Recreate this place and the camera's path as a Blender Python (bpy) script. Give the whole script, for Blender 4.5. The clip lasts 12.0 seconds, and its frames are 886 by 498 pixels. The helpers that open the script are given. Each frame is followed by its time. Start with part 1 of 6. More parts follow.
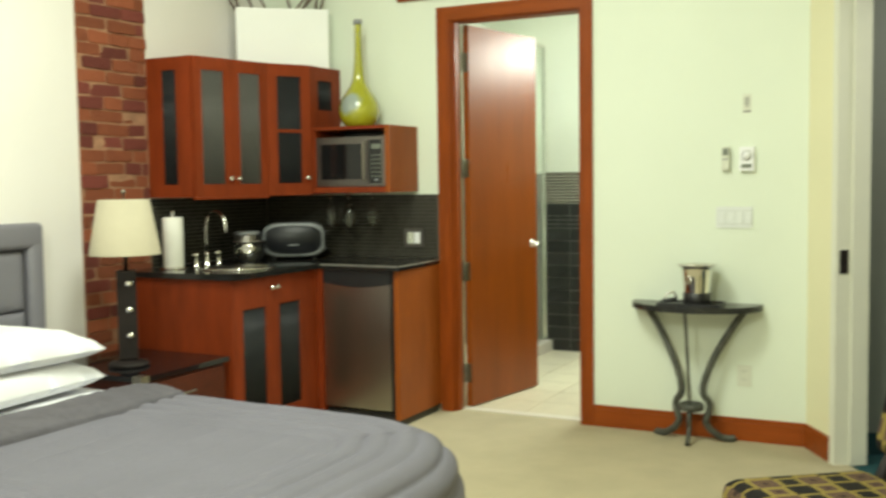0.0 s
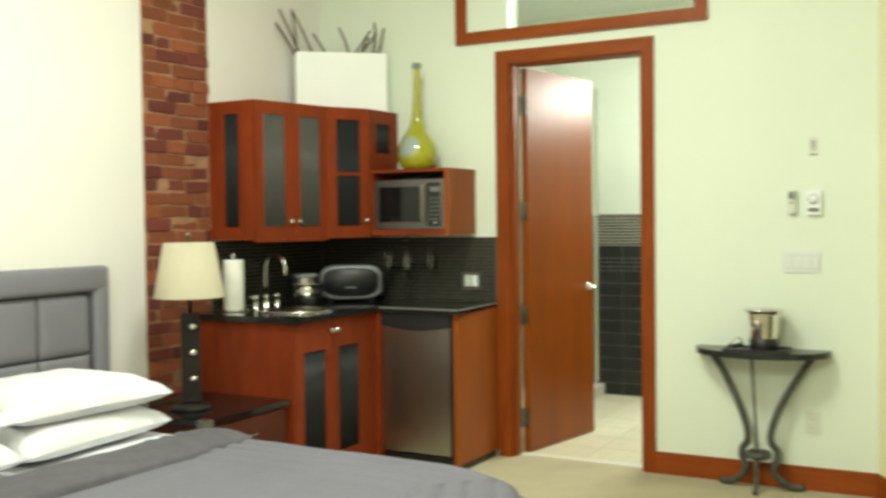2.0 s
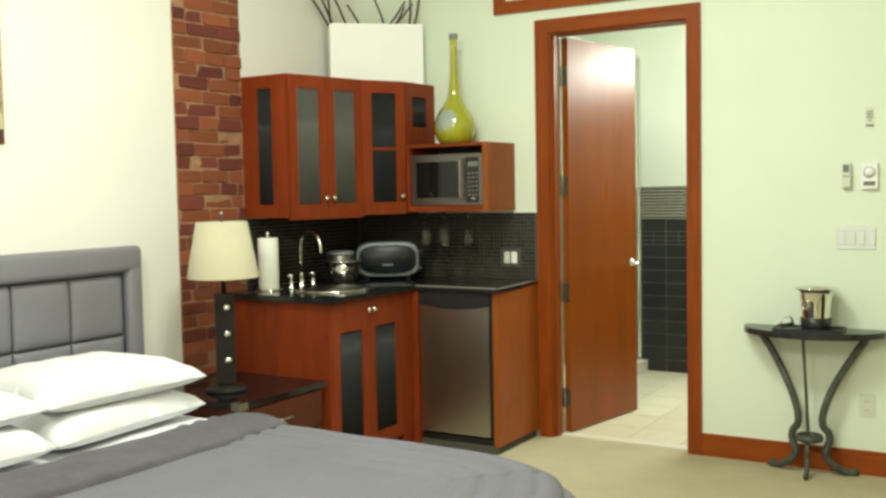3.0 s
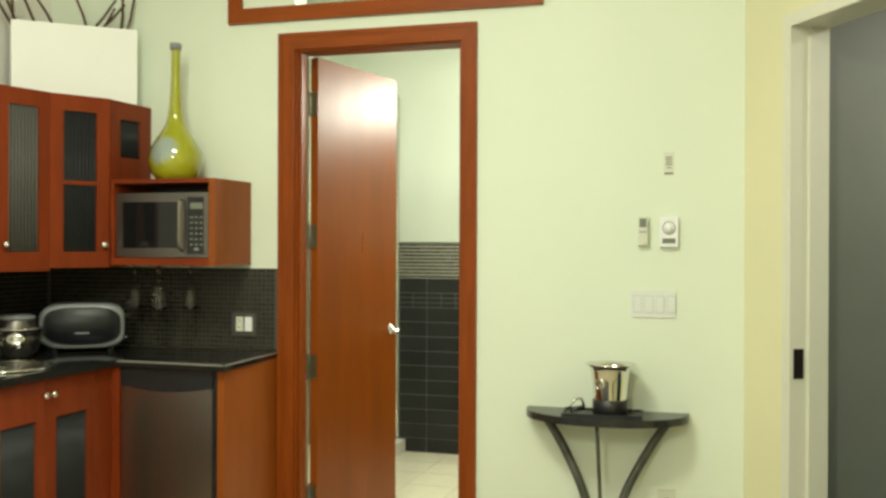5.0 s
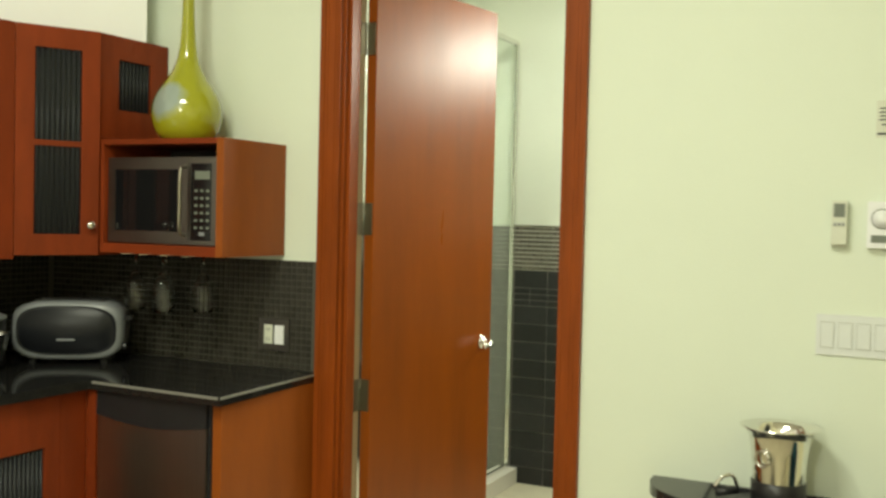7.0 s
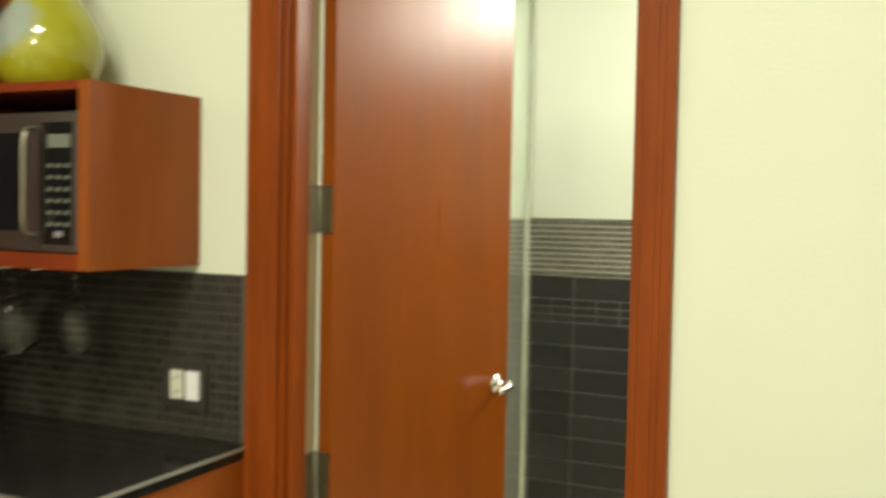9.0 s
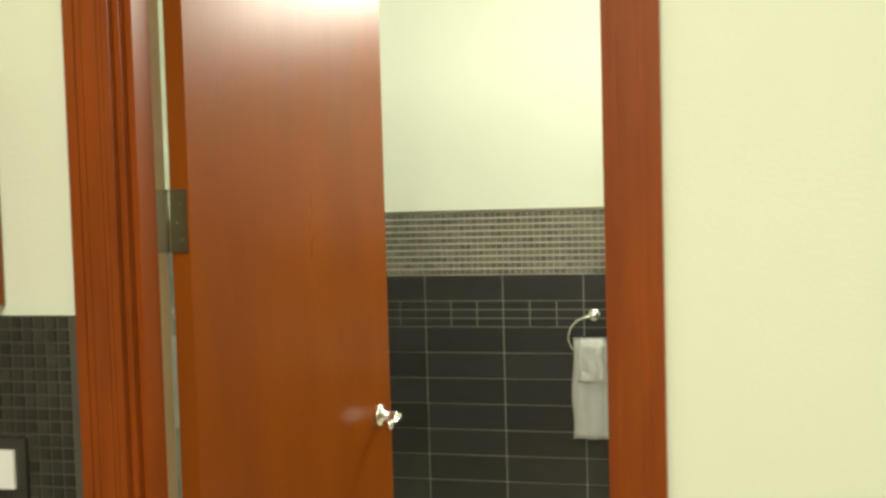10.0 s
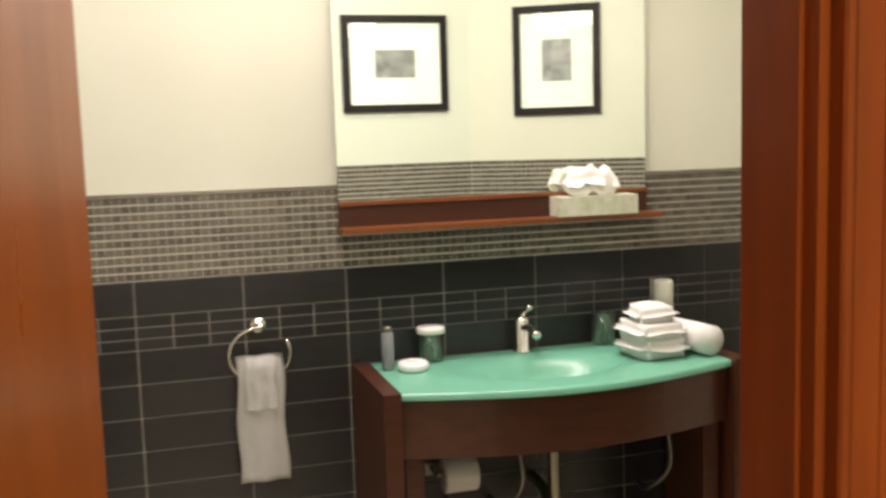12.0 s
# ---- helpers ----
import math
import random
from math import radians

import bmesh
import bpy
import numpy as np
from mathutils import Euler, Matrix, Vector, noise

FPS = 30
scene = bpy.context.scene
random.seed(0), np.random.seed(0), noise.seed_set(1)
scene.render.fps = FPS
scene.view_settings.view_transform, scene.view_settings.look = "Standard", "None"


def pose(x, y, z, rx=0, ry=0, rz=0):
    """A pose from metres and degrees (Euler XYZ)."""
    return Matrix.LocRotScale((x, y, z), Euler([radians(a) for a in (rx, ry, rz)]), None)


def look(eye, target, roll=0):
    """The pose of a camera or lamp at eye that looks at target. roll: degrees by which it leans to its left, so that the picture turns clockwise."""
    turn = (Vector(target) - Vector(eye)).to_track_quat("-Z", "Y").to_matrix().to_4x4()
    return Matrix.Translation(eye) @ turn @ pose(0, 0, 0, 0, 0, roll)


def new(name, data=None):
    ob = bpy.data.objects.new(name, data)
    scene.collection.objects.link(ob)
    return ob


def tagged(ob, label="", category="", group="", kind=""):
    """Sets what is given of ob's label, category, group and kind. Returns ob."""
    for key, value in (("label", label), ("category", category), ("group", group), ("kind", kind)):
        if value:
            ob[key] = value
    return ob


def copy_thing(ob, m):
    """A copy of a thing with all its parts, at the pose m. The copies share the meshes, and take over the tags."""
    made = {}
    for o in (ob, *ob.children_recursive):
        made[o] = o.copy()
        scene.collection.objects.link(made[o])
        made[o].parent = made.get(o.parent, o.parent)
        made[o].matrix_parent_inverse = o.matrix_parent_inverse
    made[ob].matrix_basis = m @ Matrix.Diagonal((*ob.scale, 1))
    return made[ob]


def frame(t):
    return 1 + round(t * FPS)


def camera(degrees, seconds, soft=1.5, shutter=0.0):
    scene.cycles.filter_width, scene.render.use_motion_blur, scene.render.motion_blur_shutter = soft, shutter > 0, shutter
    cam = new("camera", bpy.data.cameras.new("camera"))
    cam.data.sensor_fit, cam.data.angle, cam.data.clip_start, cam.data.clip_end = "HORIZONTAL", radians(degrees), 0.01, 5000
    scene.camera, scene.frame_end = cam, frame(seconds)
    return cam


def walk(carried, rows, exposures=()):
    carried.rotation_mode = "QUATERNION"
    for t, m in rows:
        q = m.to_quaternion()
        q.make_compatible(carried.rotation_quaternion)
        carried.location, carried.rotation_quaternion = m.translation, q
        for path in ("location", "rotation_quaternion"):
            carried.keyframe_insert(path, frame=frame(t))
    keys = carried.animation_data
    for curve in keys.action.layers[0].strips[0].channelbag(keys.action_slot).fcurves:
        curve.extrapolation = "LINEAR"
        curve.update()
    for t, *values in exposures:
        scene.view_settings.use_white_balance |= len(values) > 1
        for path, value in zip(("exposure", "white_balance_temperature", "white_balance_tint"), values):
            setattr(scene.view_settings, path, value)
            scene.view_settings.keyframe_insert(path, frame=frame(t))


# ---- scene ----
cam = camera(47.5, 12.0, soft=2.7, shutter=0.6)
EXPOSURES = [(0.0, 0.05, 6500, 11), (2.5, 0.05, 6500, 12), (4.5, 0.0, 6800, 12), (5.5, -0.16, 6900, 10), (6.5, -0.20, 6900, 11),
             (8.5, 0.10, 7100, 18), (9.5, -0.03, 7150, 18), (10.5, -0.02, 7200, 19), (11.5, -0.28, 7300, 38), (12.0, -0.20, 7200, 43)]
PATH = [
    (0, (2.706, -5.301, 1.368), (1.803, -3.522, 1.233), -0.8),
    (0.5, (2.661, -5.301, 1.362), (1.926, -3.445, 1.252), -0.1),
    (1, (2.644, -5.27, 1.383), (2.031, -3.37, 1.255), -1.3),
    (1.5, (2.574, -5.297, 1.404), (1.856, -3.434, 1.281), -1.2),
    (2, (2.557, -5.347, 1.392), (1.597, -3.593, 1.335), -0.7),
    (2.5, (2.57, -5.315, 1.431), (1.512, -3.621, 1.324), -0.8),
    (4.5, (2.061, -4.568, 1.42), (1.382, -2.689, 1.33), -0.9),
    (5, (2.063, -4.241, 1.4), (1.488, -2.325, 1.393), 0.2),
    (5.5, (2.047, -3.9, 1.448), (1.436, -1.996, 1.403), 0.9),
    (6, (1.955, -3.585, 1.451), (1.301, -1.695, 1.444), 1.7),
    (6.5, (1.939, -3.259, 1.443), (1.141, -1.425, 1.398), 0.5),
    (8.5, (1.567, -2.007, 1.489), (0.560, -0.281, 1.416), 3.1),
    (8.8, (1.469, -1.909, 1.420), (0.482, -0.174, 1.319), 0.9),
    (9, (1.368, -1.832, 1.441), (0.493, -0.035, 1.367), 1.1),
    (9.2, (1.274, -1.774, 1.438), (0.496, 0.067, 1.383), -0.4),
    (9.5, (1.147, -1.688, 1.484), (0.541, 0.217, 1.427), -0.5),
    (10, (0.973, -1.477, 1.465), (0.507, 0.465, 1.367), -1.6),
    (10.5, (0.776, -1.268, 1.479), (0.490, 0.709, 1.391), -1.3),
    (11, (0.63, -1.046, 1.566), (0.616, 0.949, 1.426), -0.7),
    (11.5, (0.434, -0.886, 1.584), (0.753, 1.08, 1.396), -0.7),
    (11.8, (0.363, -0.762, 1.584), (0.856, 1.163, 1.363), -0.8),
    (12, (0.347, -0.684, 1.569), (0.912, 1.221, 1.338), -1.7),
]
walk(cam, [(t, look(eye, target, roll)) for t, eye, target, roll in PATH], EXPOSURES)

# ---- light ----
world = bpy.data.worlds.new("world")
world.use_nodes = True
world.node_tree.nodes["Background"].inputs[0].default_value = (0.9, 0.85, 0.75, 1)
world.node_tree.nodes["Background"].inputs[1].default_value = 0.02
scene.world = world


def lamp(name, loc, target, power, size, color, size_y=None):
    data = bpy.data.lights.new(name, "AREA")
    data.energy, data.color, data.size = power, color, size
    if size_y:
        data.shape, data.size_y = "RECTANGLE", size_y
    ob = new(name, data)
    ob.matrix_world = look(loc, target)
    return ob


ROOM_LIGHT = (0.925, 1.0, 0.82)
# Unseen room light with no known fixture, placed to even out the walls.
lamp("ceiling_light_main", (0.70, -2.5, 3.32), (0.70, -2.5, 0), 86, 0.8, ROOM_LIGHT)
# Unseen room light, fixture assumed; sited by the entrance door's shadow edge.
globe = bpy.data.lights.new("pendant_light_entry", "POINT")
globe.energy, globe.color, globe.shadow_soft_size = 142, ROOM_LIGHT, 0.14
new("pendant_light_entry", globe).location = (1.36, -5.2, 2.75)
lamp("vanity_light_glow", (1.40, 2.09, 2.38), (1.40, 1.2, 1.9), 44, 1.15, (0.91, 1.0, 0.88), 0.22)
# Added fill lamps without a fixture, to brighten the bathroom and the hallway.
lamp("bath_ceiling_glow", (0.7, 1.2, 2.93), (0.7, 1.2, 0), 24, 0.4, (0.91, 1.0, 0.88))
lamp("hall_glow", (3.3, -0.3, 2.55), (3.3, -0.3, 0), 14, 0.3, (0.9, 0.9, 0.8))


# ---- materials ----
def material(name, color, rough=0.5, metal=0.0, vary=0.0, scale=8.0, stretch=(1, 1, 1), bump=0.0, bump_scale=60.0,
             color2=None, island=0.0, coat=0.0, transmission=0.0, ior=1.45, objrand=0.0, rough_vary=0.0, spec=0.5):
    m = bpy.data.materials.new(name)
    m.use_nodes = True
    t = m.node_tree
    b = t.nodes["Principled BSDF"]
    b.inputs["Roughness"].default_value, b.inputs["Metallic"].default_value = rough, metal
    b.inputs["Coat Weight"].default_value = coat
    b.inputs["Specular IOR Level"].default_value = spec
    b.inputs["Coat Roughness"].default_value = 0.12
    b.inputs["Transmission Weight"].default_value, b.inputs["IOR"].default_value = transmission, ior
    base = (*color, 1)
    b.inputs["Base Color"].default_value = base
    pos = t.nodes.new("ShaderNodeTexCoord")
    mp = t.nodes.new("ShaderNodeMapping")
    mp.inputs["Scale"].default_value = stretch
    t.links.new(pos.outputs["Object"], mp.inputs["Vector"])
    last = None
    if vary or color2:
        n = t.nodes.new("ShaderNodeTexNoise")
        n.inputs["Scale"].default_value, n.inputs["Detail"].default_value, n.inputs["Roughness"].default_value = scale, 7, 0.62
        t.links.new(mp.outputs[0], n.inputs["Vector"])
        r = t.nodes.new("ShaderNodeMapRange")
        r.inputs[1].default_value, r.inputs[2].default_value = 0.3, 0.7
        t.links.new(n.outputs["Fac"], r.inputs[0])
        mix = t.nodes.new("ShaderNodeMix")
        mix.data_type = "RGBA"
        c2 = color2 or tuple(c * (1 - vary) for c in color)
        mix.inputs[6].default_value, mix.inputs[7].default_value = base, (*c2, 1)
        t.links.new(r.outputs[0], mix.inputs[0])
        last = mix.outputs[2]
        if rough_vary:
            rr = t.nodes.new("ShaderNodeMapRange")
            rr.inputs[3].default_value, rr.inputs[4].default_value = rough, rough + rough_vary
            t.links.new(r.outputs[0], rr.inputs[0])
            t.links.new(rr.outputs[0], b.inputs["Roughness"])
    if island or objrand:
        if island:
            g = t.nodes.new("ShaderNodeNewGeometry").outputs["Random Per Island"]
        else:
            g = t.nodes.new("ShaderNodeObjectInfo").outputs["Random"]
        k = island or objrand
        mr = t.nodes.new("ShaderNodeMapRange")
        mr.inputs[3].default_value, mr.inputs[4].default_value = 1 - k, 1 + k
        t.links.new(g, mr.inputs[0])
        hs = t.nodes.new("ShaderNodeHueSaturation")
        hs.inputs["Color"].default_value = base
        if last:
            t.links.new(last, hs.inputs["Color"])
        t.links.new(mr.outputs[0], hs.inputs["Value"])
        if objrand > 0.3:
            ml = t.nodes.new("ShaderNodeMath")
            ml.operation = "FRACT"
            mu = t.nodes.new("ShaderNodeMath")
            mu.operation = "MULTIPLY"
            mu.inputs[1].default_value = 17.3
            t.links.new(g, mu.inputs[0])
            t.links.new(mu.outputs[0], ml.inputs[0])
            mh = t.nodes.new("ShaderNodeMapRange")
            mh.inputs[3].default_value, mh.inputs[4].default_value = 0.492, 0.518
            t.links.new(ml.outputs[0], mh.inputs[0])
            t.links.new(mh.outputs[0], hs.inputs["Hue"])
        last = hs.outputs[0]
    if last:
        t.links.new(last, b.inputs["Base Color"])
    if bump:
        n2 = t.nodes.new("ShaderNodeTexNoise")
        n2.inputs["Scale"].default_value, n2.inputs["Detail"].default_value = bump_scale, 4
        t.links.new(mp.outputs[0], n2.inputs["Vector"])
        bp = t.nodes.new("ShaderNodeBump")
        bp.inputs["Strength"].default_value, bp.inputs["Distance"].default_value = bump, 0.004
        t.links.new(n2.outputs["Fac"], bp.inputs["Height"])
        t.links.new(bp.outputs[0], b.inputs["Normal"])
    return m


def squares_fabric(name, a, b_axis, third, cell=0.076):
    """A woven fabric of squares in black, gold and plum brown, carried round the edges."""
    m = material(name, (0.2, 0.15, 0.04), 0.88, bump=0.6, bump_scale=600, spec=0.25)
    t = m.node_tree
    bsdf = t.nodes["Principled BSDF"]
    tc = t.nodes.new("ShaderNodeTexCoord")
    sep = t.nodes.new("ShaderNodeSeparateXYZ")
    t.links.new(tc.outputs["Object"], sep.inputs[0])
    nor = t.nodes.new("ShaderNodeSeparateXYZ")
    t.links.new(tc.outputs["Normal"], nor.inputs[0])

    def maths(op, x, y=None):
        n = t.nodes.new("ShaderNodeMath")
        n.operation = op
        for i, v in enumerate((x, y)):
            if v is None:
                continue
            if isinstance(v, (int, float)):
                n.inputs[i].default_value = v
            else:
                t.links.new(v, n.inputs[i])
        return n.outputs[0]

    def pick(fac, x, y):
        n = t.nodes.new("ShaderNodeMix")
        n.data_type = "RGBA"
        t.links.new(fac, n.inputs[0])
        for i, v in ((6, x), (7, y)):
            if isinstance(v, tuple):
                n.inputs[i].default_value = v
            else:
                t.links.new(v, n.inputs[i])
        return n.outputs[2]
    wav = t.nodes.new("ShaderNodeTexNoise")
    wav.inputs["Scale"].default_value = 14
    t.links.new(tc.outputs["Object"], wav.inputs["Vector"])
    parity, dist = [], []
    for ax in (a, b_axis):
        turned = maths("GREATER_THAN", maths("ABSOLUTE", nor.outputs[ax]), 0.72)
        p = maths("ADD", sep.outputs[ax], maths("MULTIPLY", turned, maths("SUBTRACT", sep.outputs[third], sep.outputs[ax])))
        p = maths("ADD", p, maths("MULTIPLY", wav.outputs["Fac"], 0.012))
        v = maths("ADD", maths("DIVIDE", p, cell), 40.35)
        parity.append(maths("MODULO", maths("FLOOR", v), 2))
        dist.append(maths("ABSOLUTE", maths("SUBTRACT", maths("FRACT", v), 0.5)))
    ring = maths("MAXIMUM", dist[0], dist[1])
    tan = (0.17, 0.11, 0.05, 1)
    gold, black, plum, dark = (0.25, 0.19, 0.05, 1), (0.012, 0.010, 0.010, 1), (0.098, 0.056, 0.046, 1), (0.045, 0.025, 0.022, 1)
    # plum square with a fine gold square line; gold square with a plum heart
    nested = pick(maths("GREATER_THAN", ring, 0.17), dark, pick(maths("GREATER_THAN", ring, 0.22), tan, pick(maths("GREATER_THAN", ring, 0.46), plum, gold)))
    heart = pick(maths("GREATER_THAN", ring, 0.12), dark, pick(maths("GREATER_THAN", ring, 0.29), plum, gold))
    # gold square with a black heart; solid black square
    eye_ = pick(maths("GREATER_THAN", ring, 0.35), black, gold)
    solid = pick(maths("GREATER_THAN", ring, 0.485), black, gold)
    final = pick(parity[1], pick(parity[0], nested, heart), pick(parity[0], eye_, solid))
    t.links.new(final, bsdf.inputs["Base Color"])
    return m


WALL = material("wall_paint", (0.738, 0.80, 0.69), 0.6, vary=0.04, scale=1.3, bump=0.12, bump_scale=140)
WALL_W = material("wall_paint_pale", (0.80, 0.77, 0.75), 0.6, vary=0.04, scale=1.2, bump=0.12, bump_scale=140)
WALL_BATH = material("bath_paint", (0.76, 0.79, 0.67), 0.45, vary=0.04, scale=1.4, bump=0.08, bump_scale=140)
WALL_E = material("entry_paint", (0.82, 0.79, 0.54), 0.6, vary=0.05, scale=1.3, bump=0.1, bump_scale=140)
CEIL = material("ceiling_paint", (0.8, 0.8, 0.74), 0.8, vary=0.03, scale=2)
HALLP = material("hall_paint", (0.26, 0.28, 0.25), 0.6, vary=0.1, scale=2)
TEAL = material("teal_carpet", (0.012, 0.075, 0.085), 0.95, vary=0.3, scale=30, bump=0.8, bump_scale=400)
CARPET = material("beige_carpet", (0.49, 0.43, 0.285), 0.95, vary=0.14, scale=3.2, bump=1.0, bump_scale=320)
BATHFLOOR = material("bath_floor_stone", (0.68, 0.62, 0.46), 0.4, vary=0.12, scale=3, objrand=0.05)
FLOORBED = material("floor_grout", (0.62, 0.565, 0.425), 0.8, vary=0.1, scale=12)
TUMBLER = material("smoked_tumbler_glass", (0.70, 0.74, 0.66), 0.05, transmission=0.95, ior=1.25)
CHERRY = material("cherry_wood", (0.245, 0.040, 0.010), 0.42, spec=0.2, vary=0.36, scale=3.6, stretch=(3.2, 3.2, 0.7), bump=0.05, bump_scale=30)
CHERRY_H = material("cherry_wood_level", (0.245, 0.040, 0.010), 0.42, spec=0.2, vary=0.36, scale=3.6, stretch=(0.7, 3.2, 3.2), bump=0.05, bump_scale=30)
PANEL = material("cabinet_side_veneer", (0.31, 0.076, 0.010), 0.45, spec=0.3, vary=0.26, scale=3, stretch=(3, 3, 0.6))
DOORWOOD = material("door_veneer", (0.28, 0.063, 0.005), 0.27, spec=0.38, vary=0.30, scale=2.2, stretch=(2.6, 2.6, 0.45), bump=0.06, bump_scale=40, rough_vary=0.09)
TRIMWOOD = material("trim_wood", (0.29, 0.060, 0.008), 0.40, spec=0.2, vary=0.3, scale=4, stretch=(5, 5, 0.7), bump=0.06, bump_scale=30)
TRIMWOOD_H = material("trim_wood_level", (0.31, 0.068, 0.010), 0.40, spec=0.2, vary=0.3, scale=4, stretch=(0.7, 5, 5), bump=0.06, bump_scale=30)
DARKWOOD = material("dark_wood", (0.022, 0.017, 0.016), 0.5, vary=0.4, scale=5, stretch=(6, 1, 6), spec=0.2)
NSWOOD = material("dark_cherry", (0.095, 0.020, 0.009), 0.42, vary=0.35, scale=5, stretch=(1, 8, 8), spec=0.3)
VANWOOD = material("vanity_wood", (0.085, 0.026, 0.012), 0.35, vary=0.35, scale=5, stretch=(1, 8, 8), coat=0.2)
SHELFWOOD = material("shelf_wood", (0.26, 0.075, 0.02), 0.35, vary=0.3, scale=5, stretch=(1, 8, 8), coat=0.2)
GRANITE = material("black_granite", (0.012, 0.012, 0.012), 0.05, vary=0.0, scale=160, color2=(0.02, 0.019, 0.018))
STONEEDGE = material("granite_edge", (0.20, 0.20, 0.19), 0.2, scale=160, color2=(0.26, 0.25, 0.22))
STEEL = material("brushed_steel", (0.21, 0.20, 0.19), 0.33, 1.0, vary=0.1, scale=8, stretch=(0.6, 40, 40), bump=0.06, bump_scale=40)
STEEL_V = material("brushed_steel_fridge", (0.46, 0.44, 0.39), 0.30, 1.0, vary=0.12, scale=8, stretch=(40, 40, 0.6))
CHROME = material("chrome", (0.78, 0.77, 0.74), 0.09, 1.0)
NICKEL = material("satin_nickel", (0.32, 0.30, 0.25), 0.34, 1.0, vary=0.1, scale=30)
BLACKP = material("black_plastic", (0.018, 0.018, 0.020), 0.35, vary=0.2, scale=20)
BLACKG = material("black_glass", (0.008, 0.008, 0.009), 0.06)
FACEP = material("smoked_black_face", (0.010, 0.011, 0.014), 0.34, spec=0.3)
GREYP = material("silver_plastic", (0.24, 0.255, 0.27), 0.35, vary=0.1, scale=20)
WHITEP = material("white_plastic", (0.84, 0.85, 0.88), 0.4, vary=0.04, scale=20)
OFFW = material("offwhite_plastic", (0.66, 0.68, 0.58), 0.4, vary=0.04, scale=20)
DOORPAINT = material("cream_door_paint", (0.78, 0.74, 0.48), 0.35, vary=0.06, scale=4)
FRAMEP = material("white_frame_paint", (0.76, 0.76, 0.66), 0.35, vary=0.06, scale=4)
BRICK = material("red_brick", (0.34, 0.100, 0.040), 0.9, scale=22, color2=(0.22, 0.056, 0.028), bump=1.0, bump_scale=55, objrand=0.29)
BRICK_M = material("maroon_brick", (0.21, 0.048, 0.032), 0.9, scale=22, color2=(0.135, 0.030, 0.024), bump=1.0, bump_scale=55, objrand=0.25)
MORTAR = material("mortar", (0.40, 0.21, 0.125), 0.95, vary=0.4, scale=18, bump=1.0, bump_scale=90)
TILE = material("slate_tile", (0.025, 0.025, 0.025), 0.28, vary=0.35, scale=5, objrand=0.22, bump=0.08, bump_scale=40)
GROUT = material("pale_grout", (0.29, 0.28, 0.25), 0.9, vary=0.15, scale=20)
GROUT_D = material("grey_grout", (0.080, 0.075, 0.060), 0.9, vary=0.15, scale=20)
# Pale grout whose colour is raised to hold the tile edges' glints.
GROUT_GLINT = material("glint_mosaic_grout", (0.70, 0.68, 0.60), 0.85, vary=0.12, scale=20)
MOSAIC = material("bath_mosaic", (0.125, 0.113, 0.088), 0.22, island=0.35)
MOSAIC_K = material("kitchen_mosaic", (0.036, 0.033, 0.027), 0.26, island=0.3)
REEDED = material("smoky_pane_glass", (0.10, 0.105, 0.11), 0.14, transmission=0.8, ior=1.15)
# Same ribbed glass with shade put into its colour, for side, corner and base panes.
RIBS_SHADE = material("shaded_reeded_glass_ribs", (0.040, 0.043, 0.046), 0.25, spec=0.3, transmission=0.3, ior=1.3)
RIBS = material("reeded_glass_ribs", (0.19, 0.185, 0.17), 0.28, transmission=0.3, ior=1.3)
GLASS = material("clear_glass", (0.90, 0.95, 0.91), 0.02, transmission=1.0, ior=1.45)
STEMGLASS = material("thin_stemware_glass", (0.97, 0.98, 0.97), 0.0, transmission=1.0, ior=1.28)
SEAGLASS = material("sea_green_glass", (0.13, 0.47, 0.335), 0.30, vary=0.12, scale=4, coat=0.12)
MIRROR = material("mirror_silver", (0.84, 0.91, 0.84), 0.008, 1.0)
CABIN = material("cabinet_inside", (0.09, 0.085, 0.085), 0.7, vary=0.2, scale=4)
LINEN = material("white_linen", (0.74, 0.74, 0.78), 0.85, vary=0.03, scale=6, bump=0.35, bump_scale=26)
TERRY = material("white_terry", (0.88, 0.88, 0.85), 0.95, vary=0.08, scale=30, bump=1.0, bump_scale=260)
PAPER = material("white_paper", (0.82, 0.81, 0.76), 0.9, vary=0.03, scale=9, bump=0.3, bump_scale=120)
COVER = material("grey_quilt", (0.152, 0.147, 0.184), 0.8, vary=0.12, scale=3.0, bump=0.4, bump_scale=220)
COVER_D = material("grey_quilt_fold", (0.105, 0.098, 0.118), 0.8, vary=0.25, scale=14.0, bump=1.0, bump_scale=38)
HEADB = material("grey_faux_leather", (0.195, 0.190, 0.225), 0.48, vary=0.1, scale=3, bump=0.3, bump_scale=160)
SHADE = material("cream_lampshade", (0.50, 0.455, 0.34), 0.8, vary=0.05, scale=20, bump=0.3, bump_scale=300)
VASE = material("olive_glass", (0.30, 0.31, 0.012), 0.05, scale=1.6, color2=(0.36, 0.36, 0.02), coat=1.0)


